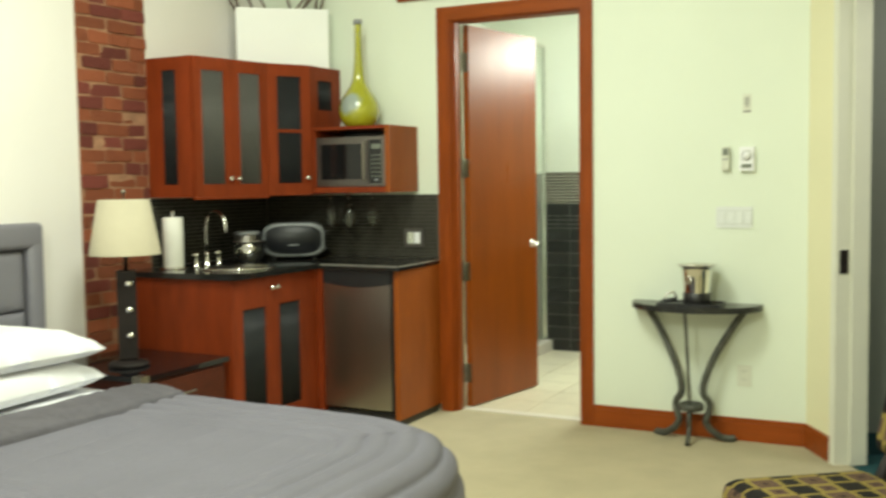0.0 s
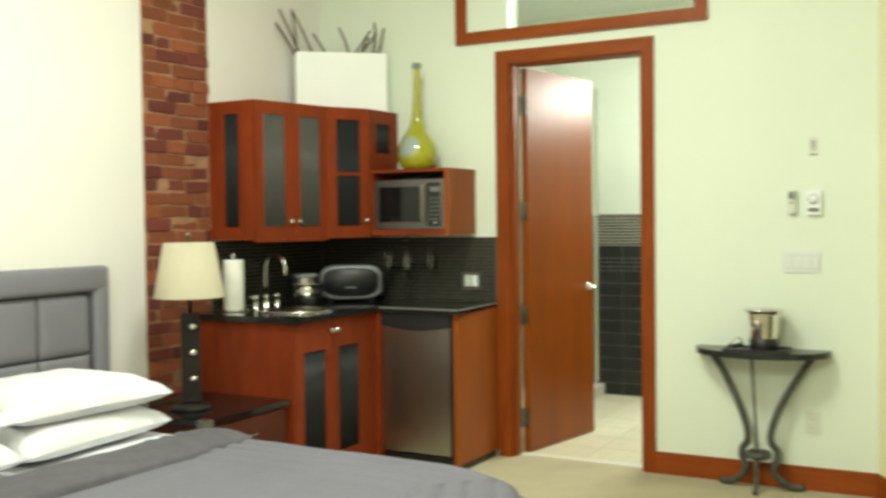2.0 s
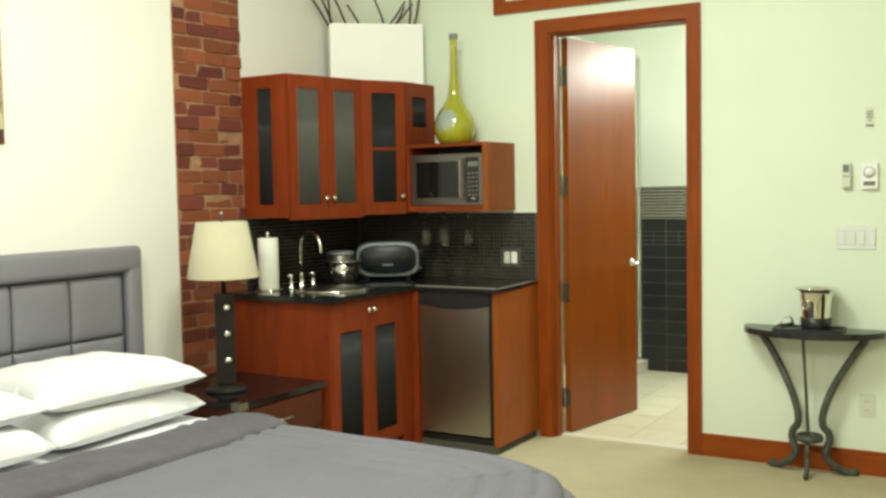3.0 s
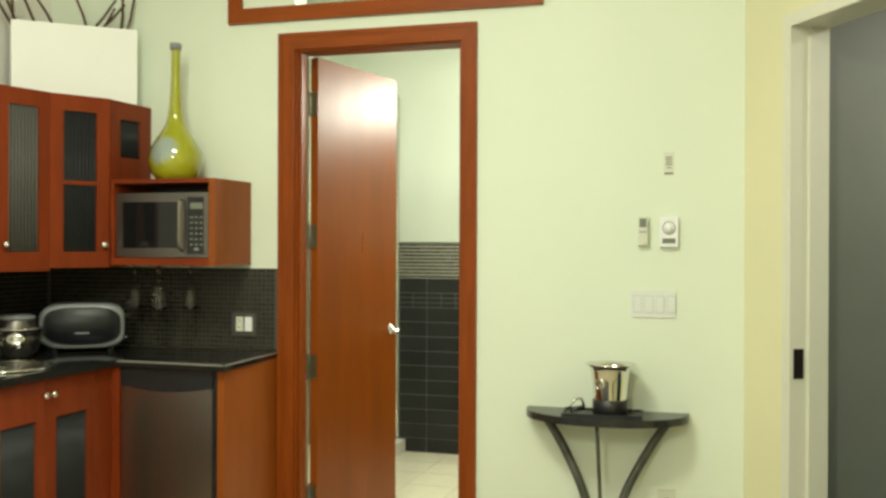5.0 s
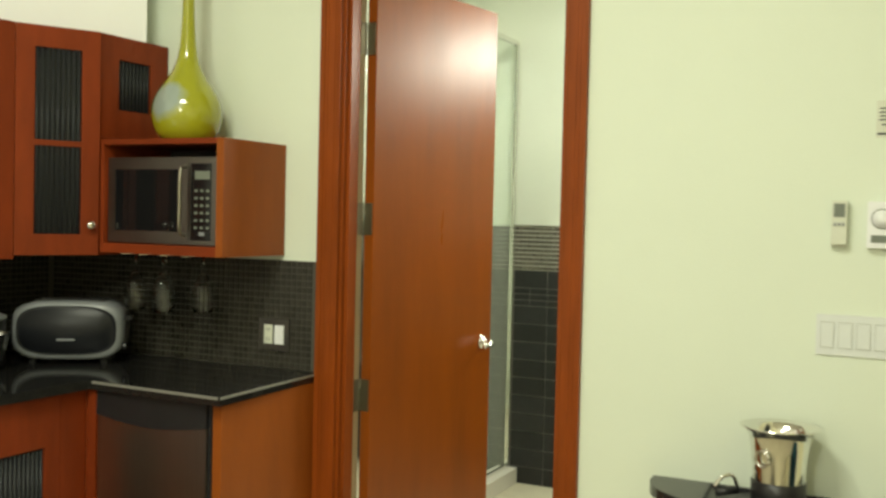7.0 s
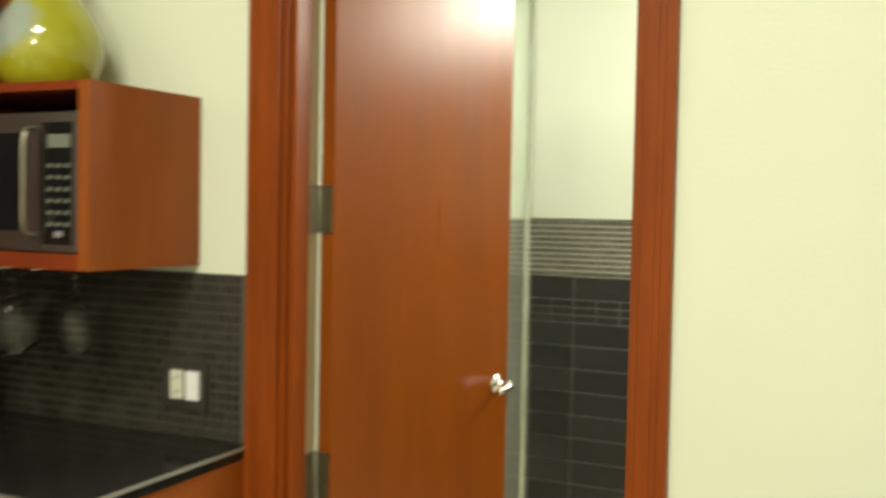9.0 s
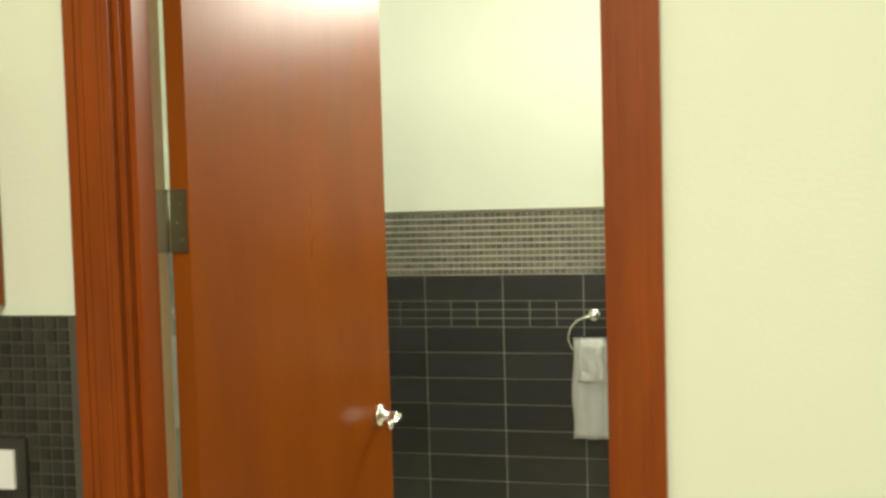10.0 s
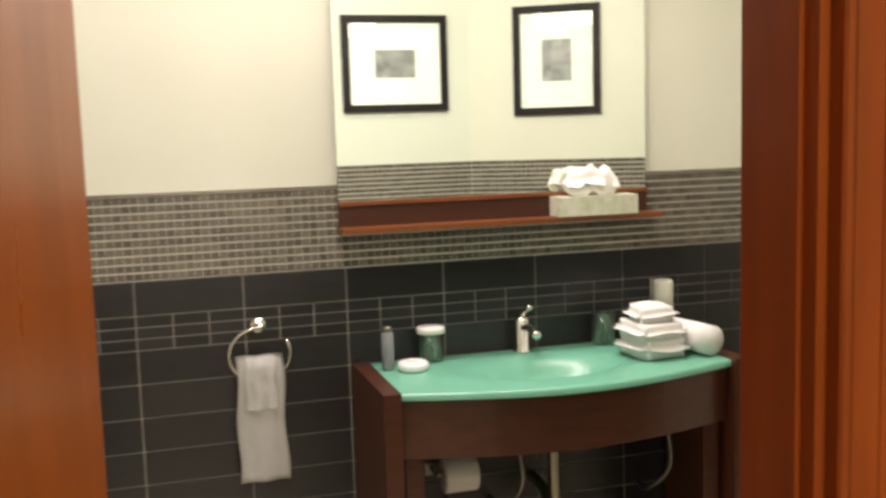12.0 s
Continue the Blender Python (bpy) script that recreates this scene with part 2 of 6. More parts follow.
def swirl(m, centre, radius, pale):
    """A soft-edged pale swirl blown into coloured glass round one point of its surface."""
    t = m.node_tree
    b = t.nodes["Principled BSDF"]
    tc = t.nodes.new("ShaderNodeTexCoord")
    d = t.nodes.new("ShaderNodeVectorMath")
    d.operation = "DISTANCE"
    d.inputs[1].default_value = centre
    n = t.nodes.new("ShaderNodeTexNoise")
    n.inputs["Scale"].default_value, n.inputs["Detail"].default_value = 9, 3
    add = t.nodes.new("ShaderNodeMath")
    add.operation = "MULTIPLY_ADD"
    add.inputs[1].default_value = 0.09
    edge = t.nodes.new("ShaderNodeMapRange")
    edge.inputs[1].default_value, edge.inputs[2].default_value = radius + 0.060, radius + 0.030
    mix = t.nodes.new("ShaderNodeMix")
    mix.data_type = "RGBA"
    mix.inputs[7].default_value = (*pale, 1)
    old = b.inputs["Base Color"].links[0].from_socket
    t.links.new(tc.outputs["Object"], d.inputs[0])
    t.links.new(tc.outputs["Object"], n.inputs["Vector"])
    t.links.new(n.outputs["Fac"], add.inputs[0])
    t.links.new(d.outputs["Value"], add.inputs[2])
    t.links.new(add.outputs[0], edge.inputs[0])
    t.links.new(edge.outputs[0], mix.inputs[0])
    t.links.new(old, mix.inputs[6])
    t.links.new(mix.outputs[2], b.inputs["Base Color"])


swirl(VASE, (0.0, -0.115, 0.135), 0.062, (0.30, 0.36, 0.33))
TWIG = material("brown_twig", (0.10, 0.045, 0.03), 0.8, vary=0.4, scale=30)
PLANTER = material("white_planter", (0.88, 0.90, 0.91), 0.5, vary=0.03, scale=3)
IRON = material("weathered_iron", (0.115, 0.12, 0.10), 0.5, 0.35, vary=0.5, scale=25, bump=0.5, bump_scale=90)
TABLETOP = material("dark_stone_top", (0.035, 0.036, 0.034), 0.22, vary=0.5, scale=30)
FAB_S = squares_fabric("squares_fabric_seat", 0, 1, 2)
FAB_B = squares_fabric("squares_fabric_back", 0, 2, 1)
INK = material("dark_print", (0.06, 0.06, 0.06), 0.6)
GREYIMG = material("grey_photo_print", (0.05, 0.05, 0.055), 0.3, scale=12, color2=(0.30, 0.30, 0.28))
MATB = material("mat_board", (0.66, 0.67, 0.61), 0.7)
LCD = material("lcd_grey", (0.16, 0.18, 0.15), 0.3)
PLATEGAP = material("plate_gap", (0.50, 0.52, 0.49), 0.5)
PLATEW = material("switch_white", (0.73, 0.76, 0.76), 0.4, vary=0.05, scale=20)
REBATE = material("pale_rebate", (0.58, 0.52, 0.38), 0.22, vary=0.12, scale=6)
FLORAL = material("floral_carton", (0.74, 0.74, 0.66), 0.5, scale=34, color2=(0.50, 0.55, 0.36))
PLAQUE = material("stainless_curb", (0.72, 0.68, 0.58), 0.3)
GLOW = bpy.data.materials.new("lit_lamp_glass")
GLOW.use_nodes = True
GLOW.node_tree.nodes["Principled BSDF"].inputs["Emission Color"].default_value = (1.0, 0.86, 0.62, 1)
GLOW.node_tree.nodes["Principled BSDF"].inputs["Emission Strength"].default_value = 9.0


def painting_material():
    """Thin drips that run from yellow through orange to dark ends on a cream ground."""
    m = material("abstract_canvas", (0.8, 0.6, 0.2), 0.6, bump=0.5, bump_scale=60)
    t = m.node_tree
    tc = t.nodes.new("ShaderNodeTexCoord")
    sep = t.nodes.new("ShaderNodeSeparateXYZ")
    t.links.new(tc.outputs["Object"], sep.inputs[0])

    def streaks(freq, rise, shift):
        mp = t.nodes.new("ShaderNodeMapping")
        mp.inputs["Scale"].default_value = (0, freq, rise)
        mp.inputs["Location"].default_value = (shift, 0, 0)
        n = t.nodes.new("ShaderNodeTexNoise")
        n.inputs["Scale"].default_value, n.inputs["Detail"].default_value = 1.0, 2
        t.links.new(tc.outputs["Object"], mp.inputs[0])
        t.links.new(mp.outputs[0], n.inputs["Vector"])
        return n.outputs["Fac"]

    def ramp(fac, stops):
        r = t.nodes.new("ShaderNodeValToRGB")
        while len(r.color_ramp.elements) < len(stops):
            r.color_ramp.elements.new(0.5)
        for e, (p, c) in zip(r.color_ramp.elements, stops):
            e.position, e.color = p, (*c, 1)
        t.links.new(fac, r.inputs[0])
        return r.outputs[0]

    def shifted(fac, k):
        n = t.nodes.new("ShaderNodeMath")
        n.operation = "MULTIPLY_ADD"
        n.inputs[1].default_value = k
        t.links.new(fac, n.inputs[0])
        t.links.new(sep.outputs[2], n.inputs[2])
        return n.outputs[0]

    def blend(fac, a, b):
        n = t.nodes.new("ShaderNodeMix")
        n.data_type = "RGBA"
        t.links.new(fac, n.inputs[0])
        t.links.new(a, n.inputs[6])
        t.links.new(b, n.inputs[7])
        return n.outputs[2]
    one, two = streaks(150, 1.2, 0.0), streaks(60, 2.5, 5.0)
    height = shifted(two, 0.16)
    paint = ramp(height, ((0.23, (0.05, 0.025, 0.02)), (0.29, (0.30, 0.06, 0.035)), (0.37, (0.52, 0.13, 0.04)), (0.46, (0.54, 0.24, 0.06)), (0.53, (0.38, 0.36, 0.09)), (0.60, (0.44, 0.43, 0.17))))
    gaps = ramp(one, ((0.50, (1, 1, 1)), (0.54, (0, 0, 0))))
    ground = ramp(height, ((0.10, (0.50, 0.46, 0.28)), (0.30, (0.56, 0.46, 0.22)), (0.50, (0.52, 0.44, 0.16)), (0.62, (0.56, 0.57, 0.48))))
    band = ramp(shifted(one, 0.12), ((0.175, (0, 0, 0)), (0.195, (1, 1, 1)), (0.50, (1, 1, 1)), (0.56, (0, 0, 0))))
    stripes = blend(gaps, ground, paint)
    t.links.new(blend(band, ground, stripes), t.nodes["Principled BSDF"].inputs["Base Color"])
    return m


PAINTING = painting_material()
MAROON = material("maroon_canvas_edge", (0.10, 0.02, 0.018), 0.6, vary=0.3, scale=10)

# ---- building helpers ----
ORIGIN = {}


def thing(name, label, category, at=(0, 0, 0), turn=0.0, group="", local=False):
    """An empty at a thing's base; its parts are given in the world's metres, or its own where local."""
    ob = new(name)
    ob.empty_display_size = 0.05
    ob.matrix_world = pose(*at, 0, 0, turn)
    ORIGIN[ob.name] = Vector((0, 0, 0)) if local else Vector(at)
    return tagged(ob, label, category, group)


def part(name, bm, mat, parent=None, label="", smooth=False, bevel=0.0, kind="", category=""):
    if bevel:
        edges = [e for e in bm.edges if e.calc_length() > 2.2 * bevel and len(e.link_faces) == 2 and e.calc_face_angle(0) > 0.5]
        bmesh.ops.bevel(bm, geom=edges, offset=bevel, segments=2, affect="EDGES", clamp_overlap=True)
    o = ORIGIN.get(parent.name, Vector((0, 0, 0))) if parent else Vector((0, 0, 0))
    bmesh.ops.recalc_face_normals(bm, faces=bm.faces)
    if o.length:
        bmesh.ops.translate(bm, vec=-o, verts=bm.verts)
    me = bpy.data.meshes.new(name)
    bm.to_mesh(me)
    bm.free()
    me.materials.append(mat)
    if smooth:
        for p in me.polygons:
            p.use_smooth = True
    ob = new(name, me)
    if parent:
        ob.parent = parent
        ORIGIN[ob.name] = o
    return tagged(ob, label, category, "", kind)


def box(x0, y0, z0, x1, y1, z1, bm=None):
    bm = bm or bmesh.new()
    vs = [bm.verts.new((x, y, z)) for z in (z0, z1) for y in (y0, y1) for x in (x0, x1)]
    for f in ((0, 2, 3, 1), (4, 5, 7, 6), (0, 1, 5, 4), (2, 6, 7, 3), (0, 4, 6, 2), (1, 3, 7, 5)):
        bm.faces.new([vs[i] for i in f])
    return bm


def soft_box(x0, y0, z0, x1, y1, z1, r, seg=5):
    bm = box(x0, y0, z0, x1, y1, z1)
    bmesh.ops.bevel(bm, geom=bm.edges[:], offset=r, segments=seg, profile=0.5, affect="EDGES", clamp_overlap=True)
    return bm


def pad(x, depth, y0, y1, z0, z1, n=12):
    """A stuffed panel facing +x with a soft rounded rim."""
    bm = bmesh.new()
    rows = []
    for i in range(n + 1):
        u = math.sin(math.pi / 2 * (2 * i / n - 1))
        row = []
        for j in range(n + 1):
            v = math.sin(math.pi / 2 * (2 * j / n - 1))
            e = ((1 - abs(u) ** 7) * (1 - abs(v) ** 7)) ** 0.38
            row.append(bm.verts.new((x + depth * e, (y0 + y1) / 2 + u * (y1 - y0) / 2, (z0 + z1) / 2 + v * (z1 - z0) / 2)))
        rows.append(row)
    for p, q in zip(rows, rows[1:]):
        for j in range(n):
            bm.faces.new((p[j], q[j], q[j + 1], p[j + 1]))
    rim = [r[0] for r in rows] + rows[-1][1:] + [r[-1] for r in rows[-2::-1]] + rows[0][-2:0:-1]
    bm.faces.new(rim[::-1])
    return bm


def prism(pts, z0, z1, bm=None):
    bm = bm or bmesh.new()
    lo = [bm.verts.new((x, y, z0)) for x, y in pts]
    hi = [bm.verts.new((x, y, z1)) for x, y in pts]
    n = len(pts)
    bm.faces.new(lo[::-1])
    bm.faces.new(hi)
    for i in range(n):
        bm.faces.new((lo[i], lo[(i + 1) % n], hi[(i + 1) % n], hi[i]))
    return bm


def slab(a, b, thick, z0, z1, s0=0.0, s1=None, out=0.0, bm=None):
    """An upright board along the line a-b in plan, from s0 to s1 along it, pushed out to its right-hand side."""
    d = Vector((b[0] - a[0], b[1] - a[1]))
    length = d.length
    d /= length
    r = Vector((d.y, -d.x))
    s1 = length if s1 is None else s1
    p = Vector((a[0], a[1]))
    q = [p + d * s0 + r * out, p + d * s1 + r * out, p + d * s1 + r * (out - thick), p + d * s0 + r * (out - thick)]
    return prism([(v.x, v.y) for v in q], z0, z1, bm)


def lathe(profile, c=(0, 0, 0), seg=32, bm=None, cap=True):
    bm = bm or bmesh.new()
    rings = []
    for r, z in profile:
        rings.append([bm.verts.new((c[0] + r * math.cos(2 * math.pi * i / seg), c[1] + r * math.sin(2 * math.pi * i / seg), c[2] + z)) for i in range(seg)])
    for a, b in zip(rings, rings[1:]):
        for i in range(seg):
            bm.faces.new((a[i], a[(i + 1) % seg], b[(i + 1) % seg], b[i]))
    if cap:
        bm.faces.new(rings[0][::-1])
        bm.faces.new(rings[-1])
    return bm


def tube(pts, r, seg=10, bm=None, r2=None):
    """A round bar along points, tapering from r to r2."""
    bm = bm or bmesh.new()
    pts = [Vector(p) for p in pts]
    rings = []
    up = Vector((0.13, 0.27, 0.95)).normalized()
    for i, p in enumerate(pts):
        d = (pts[min(i + 1, len(pts) - 1)] - pts[max(i - 1, 0)]).normalized()
        a = d.cross(up)
        if a.length < 0.05:
            a = d.cross(Vector((1, 0, 0)))
        a.normalize()
        b = d.cross(a)
        rr = r if r2 is None else r + (r2 - r) * i / (len(pts) - 1)
        rings.append([bm.verts.new(p + (a * math.cos(2 * math.pi * k / seg) + b * math.sin(2 * math.pi * k / seg)) * rr) for k in range(seg)])
    for a, b in zip(rings, rings[1:]):
        for k in range(seg):
            bm.faces.new((a[k], a[(k + 1) % seg], b[(k + 1) % seg], b[k]))
    bm.faces.new(rings[0][::-1])
    bm.faces.new(rings[-1])
    return bm


def arc(c, r, a0, a1, n, axis="xz"):
    out = []
    for i in range(n + 1):
        a = radians(a0 + (a1 - a0) * i / n)
        u, v = r * math.cos(a), r * math.sin(a)
        out.append((c[0] + u, c[1], c[2] + v) if axis == "xz" else (c[0], c[1] + u, c[2] + v) if axis == "yz" else (c[0] + u, c[1] + v, c[2]))
    return out


def curve(pts, n=8):
    """Points along a smooth line through pts."""
    p = [Vector(q) for q in pts]
    p = [p[0] * 2 - p[1]] + p + [p[-1] * 2 - p[-2]]
    out = []
    for i in range(1, len(p) - 2):
        for k in range(n):
            t = k / n
            a, b, c, d = p[i - 1], p[i], p[i + 1], p[i + 2]
            out.append(0.5 * ((2 * b) + (c - a) * t + (2 * a - 5 * b + 4 * c - d) * t * t + (3 * b - a - 3 * c + d) * t ** 3))
    out.append(p[-2])
    return out


# ---- structure ----
H = 3.40
WX = -1.25          # face of the headboard wall
WY = 2.245           # face of the vanity wall
DA, DU = Vector((2.06, 0.0)), Vector((0.51, -0.86))   # the slanting entrance wall
DN = Vector((0.86, 0.51))
EC = DA + DU * 1.70      # corner where the entrance wall meets the east wall


def dpt(s, n=0.0):
    v = DA + DU * s + DN * n
    return (v.x, v.y)


def structure(name, bm, mat, label, category):
    return tagged(part(name, bm, mat), label, category, "", "structure")


structure("floor", prism([(-1.45, -7.2), (4.2, -7.2), (EC.x + 0.1, EC.y), dpt(1.70, 0.06), dpt(0, 0.06), (2.06, 0.06), (-1.45, 0.06)], -0.10, 0.0), CARPET, "beige cut-pile carpet floor of the room", "floor")
structure("ceiling", box(-1.45, -7.2, H, 4.2, 0.13, H + 0.1), CEIL, "white painted ceiling", "ceiling")
structure("wall_west", box(WX - 0.2, -7.2, 0, WX, 0.13, H), WALL_W, "pale cream painted wall behind the bed", "wall")
structure("wall_south", box(WX, -7.2, 0, 4.2, -7.0, H), WALL_W, "pale cream painted wall", "wall")
structure("wall_east", prism([(EC.x, EC.y), (4.0, -7.0), (4.2, -7.0), (EC.x + 0.22, EC.y + 0.02)][::-1], 0, H), WALL_E, "cream painted wall", "wall")
nw = bmesh.new()
JL, JR, JT = 0.076, 0.878, 2.302      # the rough opening of the bathroom door
box(WX, 0, 0, JL, 0.13, H, nw)
box(JR, 0, 0, 2.06, 0.13, 2.495, nw)
box(JL, 0, JT, JR, 0.13, 2.495, nw)
box(1.165, 0, 2.495, 2.06, 0.13, H, nw)
box(JL, 0, 2.93, 1.165, 0.13, H, nw)
structure("wall_north", nw, WALL, "pale green-cream painted wall with a doorway and transom", "wall")
# the slanting wall with the entrance opening
OS0, OS1, OT = 0.32, 1.42, 2.235
ew = bmesh.new()
prism([(2.06, 0.0), dpt(OS0), dpt(OS0, 0.14), (2.20, 0.13), (2.06, 0.13)], 0, H, ew)
prism([dpt(OS1), dpt(1.70), dpt(1.90, 0.14), dpt(OS1, 0.14)], 0, H, ew)
prism([dpt(OS0), dpt(OS1), dpt(OS1, 0.14), dpt(OS0, 0.14)], OT, H, ew)
structure("wall_entry", ew, WALL_E, "cream painted slanting wall with the entrance opening", "wall")
# hallway beyond the entrance
HE, HS = 2.5, 3.7       # depth and length of the hallway beyond the entrance
structure("floor_hall", prism([dpt(-0.05, 0.061), dpt(-0.05, HE), dpt(HS, HE), dpt(HS, 0.061)][::-1], -0.10, -0.006), TEAL, "dark teal hallway carpet", "floor")
hw = prism([dpt(0.06, 0.141), dpt(0.15, 0.141), dpt(0.15, HE), dpt(0.06, HE)], -0.05, 2.65)
prism([dpt(0.06, HE), dpt(HS, HE), dpt(HS, HE + 0.1), dpt(0.06, HE + 0.1)], -0.05, 2.65, hw)
prism([dpt(HS, 0.141), dpt(HS + 0.1, 0.141), dpt(HS + 0.1, HE), dpt(HS, HE)], -0.05, 2.65, hw)
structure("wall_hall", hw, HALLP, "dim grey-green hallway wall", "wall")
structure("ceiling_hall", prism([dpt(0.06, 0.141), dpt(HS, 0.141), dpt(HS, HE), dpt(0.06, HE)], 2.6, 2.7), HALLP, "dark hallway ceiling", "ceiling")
structure("baseboard_hall", prism([dpt(0.1505, 0.142), dpt(0.162, 0.142), dpt(0.162, HE - 0.01), dpt(0.1505, HE - 0.01)], -0.006, 0.10), material("hall_teal_base", (0.015, 0.06, 0.07), 0.6), "dark teal hallway baseboard", "baseboard")
# bathroom shell
SB = Vector((2.0, 0.131))     # where the south wall of the bathroom turns along the hallway


def spt(u, v=0.0):
    """A point u along the slanting bathroom wall, v out into the bathroom."""
    q = SB + DN * u - DU * v
    return (q.x, q.y)


structure("floor_bath", prism([(-1.3, 0.06), (2.0, 0.06), (2.0, 0.131), spt(1.4), (3.2, WY + 0.2), (-1.3, WY + 0.2)], -0.10, -0.004), FLOORBED, "pale stone tile bathroom floor bed", "floor")
structure("wall_bath_north", box(-1.3, WY + 0.012, 0, 3.2, WY + 0.15, 3.0), WALL_BATH, "pale green-cream bathroom wall over the wainscot", "wall")
structure("wall_bath_west", box(-1.4, 0.13, 0, -1.3, WY + 0.15, 3.0), WALL_BATH, "pale bathroom wall at the shower", "wall")
structure("wall_bath_east", box(3.1, 0.70, 0, 3.2, WY + 0.012, 3.0), WALL_BATH, "pale bathroom wall", "wall")
structure("wall_bath_slant", prism([SB[:], spt(0.0, -0.09), spt(1.4, -0.09), spt(1.4)], 0, 3.0), WALL_BATH, "pale bathroom wall slanting along the hallway", "wall")
structure("ceiling_bath", box(-1.4, 0.131, 3.0, 3.2, WY + 0.15, 3.1), CEIL, "white bathroom ceiling", "ceiling")

# skirting
BB = 0.118


def skirting(a, b, label="cherry-stained wooden baseboard"):
    bm = slab(a, b, 0.016, 0, BB - 0.022, out=0.016)
    slab(a, b, 0.011, BB - 0.022, BB, out=0.011, bm=bm)
    ob = part("baseboard", bm, TRIMWOOD_H)
    return tagged(ob, label, "baseboard", "", "structure")


skirting((0.945, 0.0), (2.066, 0.0))
skirting((2.064, -0.004), dpt(0.285))
skirting(dpt(1.49), dpt(1.70))
skirting((EC.x, EC.y), (3.98, -6.95))
skirting((WX, -6.9), (WX, -3.95))

# ---- bathroom doorway ----
def door_trim():
    t = thing("door_trim", "cherry-stained moulded wooden casing round the bathroom doorway", "door trim", (0.47, 0, 0))
    t["kind"] = "structure"
    for x0, x1, s in ((0.0, JL + 0.004, 1), (0.944, JR - 0.004, -1)):
        bm = bmesh.new()
        lo, hi = min(x0, x1), max(x0, x1)
        box(lo, -0.016, 0, hi, 0, 2.372, bm)
        for a, b, d in ((0.000, 0.019, 0.0190), (0.0205, 0.031, 0.0174), (0.0325, 0.059, 0.0174), (0.0605, 0.068, 0.0172)):
            xa, xb = x0 + s * a, x0 + s * b
            box(min(xa, xb), -d, 0, max(xa, xb), -0.016, 2.372 - a, bm)
        part("casing", bm, TRIMWOOD, t)
    bm = box(JL + 0.004, -0.016, JT - 0.006, JR - 0.004, 0, 2.372)
    for a, b, d in ((0.000, 0.019, 0.0190), (0.0205, 0.031, 0.0174), (0.0325, 0.059, 0.0174), (0.0605, 0.068, 0.0172)):
        box(0.0 + b, -d, 2.372 - b, 0.944 - b, -0.016, 2.372 - a, bm)
    part("head_casing", bm, TRIMWOOD_H, t)
    # jamb lining with its stop
    for x0, x1, a, b in ((JL - 0.004, JL + 0.014, JL + 0.014, JL + 0.026), (JR - 0.014, JR + 0.004, JR - 0.019, JR - 0.014)):
        bm = box(x0, 0.001, 0, x1, 0.129 if x0 < 0.4 else 0.109, JT)
        box(a, 0.02, 0, b, 0.075, JT - 0.014, bm)
        part("jamb", bm, TRIMWOOD, t)
    # thin strip on the rebate face, paler than the jamb
    part("rebate_strip", box(JL + 0.0141, 0.078, 0.002, JL + 0.0147, 0.1285, JT - 0.016), REBATE, t, "pale strip inside the hinge jamb")
    part("head_jamb", box(JL + 0.014, 0.001, JT - 0.014, JR - 0.014, 0.129, JT + 0.003), TRIMWOOD_H, t)


door_trim()


def bath_door():
    ang = 79.9
    hx, hy = JL + 0.021, 0.128
    d = thing("door_1", "open glossy cherry-veneered flush door on four hinges", "door", (hx, hy, 0), ang, local=True)
    w, th = 0.755, 0.040
    part("door_leaf", box(0.004, -th, 0.008, w, 0, 2.282), DOORWOOD, d, bevel=0.002)
    for z in (0.155, 0.77, 1.386, 2.01):
        h = part("hinge", box(-0.0015, -th + 0.004, z, 0.0035, -0.002, z + 0.11), NICKEL, d, "satin nickel butt hinge")
        part("knuckle", lathe([(0.0065, 0), (0.0065, 0.11)], (-0.004, 0.006, z), 12), NICKEL, h, smooth=True)
        for k in (0.02, 0.05, 0.085):
            part("screw", lathe([(0.004, 0), (0.003, 0.001)], (0, 0, 0), 8), NICKEL, h).matrix_local = pose(-0.0015, -th / 2 + (0.006 if k == 0.05 else -0.004), z + k, 0, -90, 0)
    k = part("lever_handle", tube(curve([(w - 0.06, -th - 0.03, 0.955), (w - 0.06, -th - 0.052, 0.955), (w - 0.09, -th - 0.058, 0.952), (w - 0.125, -th - 0.055, 0.945)], 4), 0.0095, 10), CHROME, d, "bright chrome lever handle", True)
    rose = lathe([(0.026, 0), (0.026, 0.006), (0.018, 0.010), (0.010, 0.012), (0.009, 0.04), (0.012, 0.046), (0.006, 0.050)], (0, 0, 0), 20)
    bmesh.ops.rotate(rose, verts=rose.verts, cent=(0, 0, 0), matrix=Matrix.Rotation(radians(90), 3, "X"))
    bmesh.ops.translate(rose, verts=rose.verts, vec=(w - 0.06, -th, 0.955))
    part("rose", rose, CHROME, k, smooth=True)
    part("latch_plate", box(w, -th + 0.008, 0.92, w + 0.002, -0.008, 0.99), NICKEL, d)
    # jamb side of the hinges
    for z in (0.155, 0.77, 1.386, 2.01):
        j = part("hinge_plate", box(0, 0, 0, 0.003, 0.034, 0.11), NICKEL, d)
        j.matrix_local = d.matrix_world.inverted() @ pose(JL + 0.0149, 0.090, z)


bath_door()


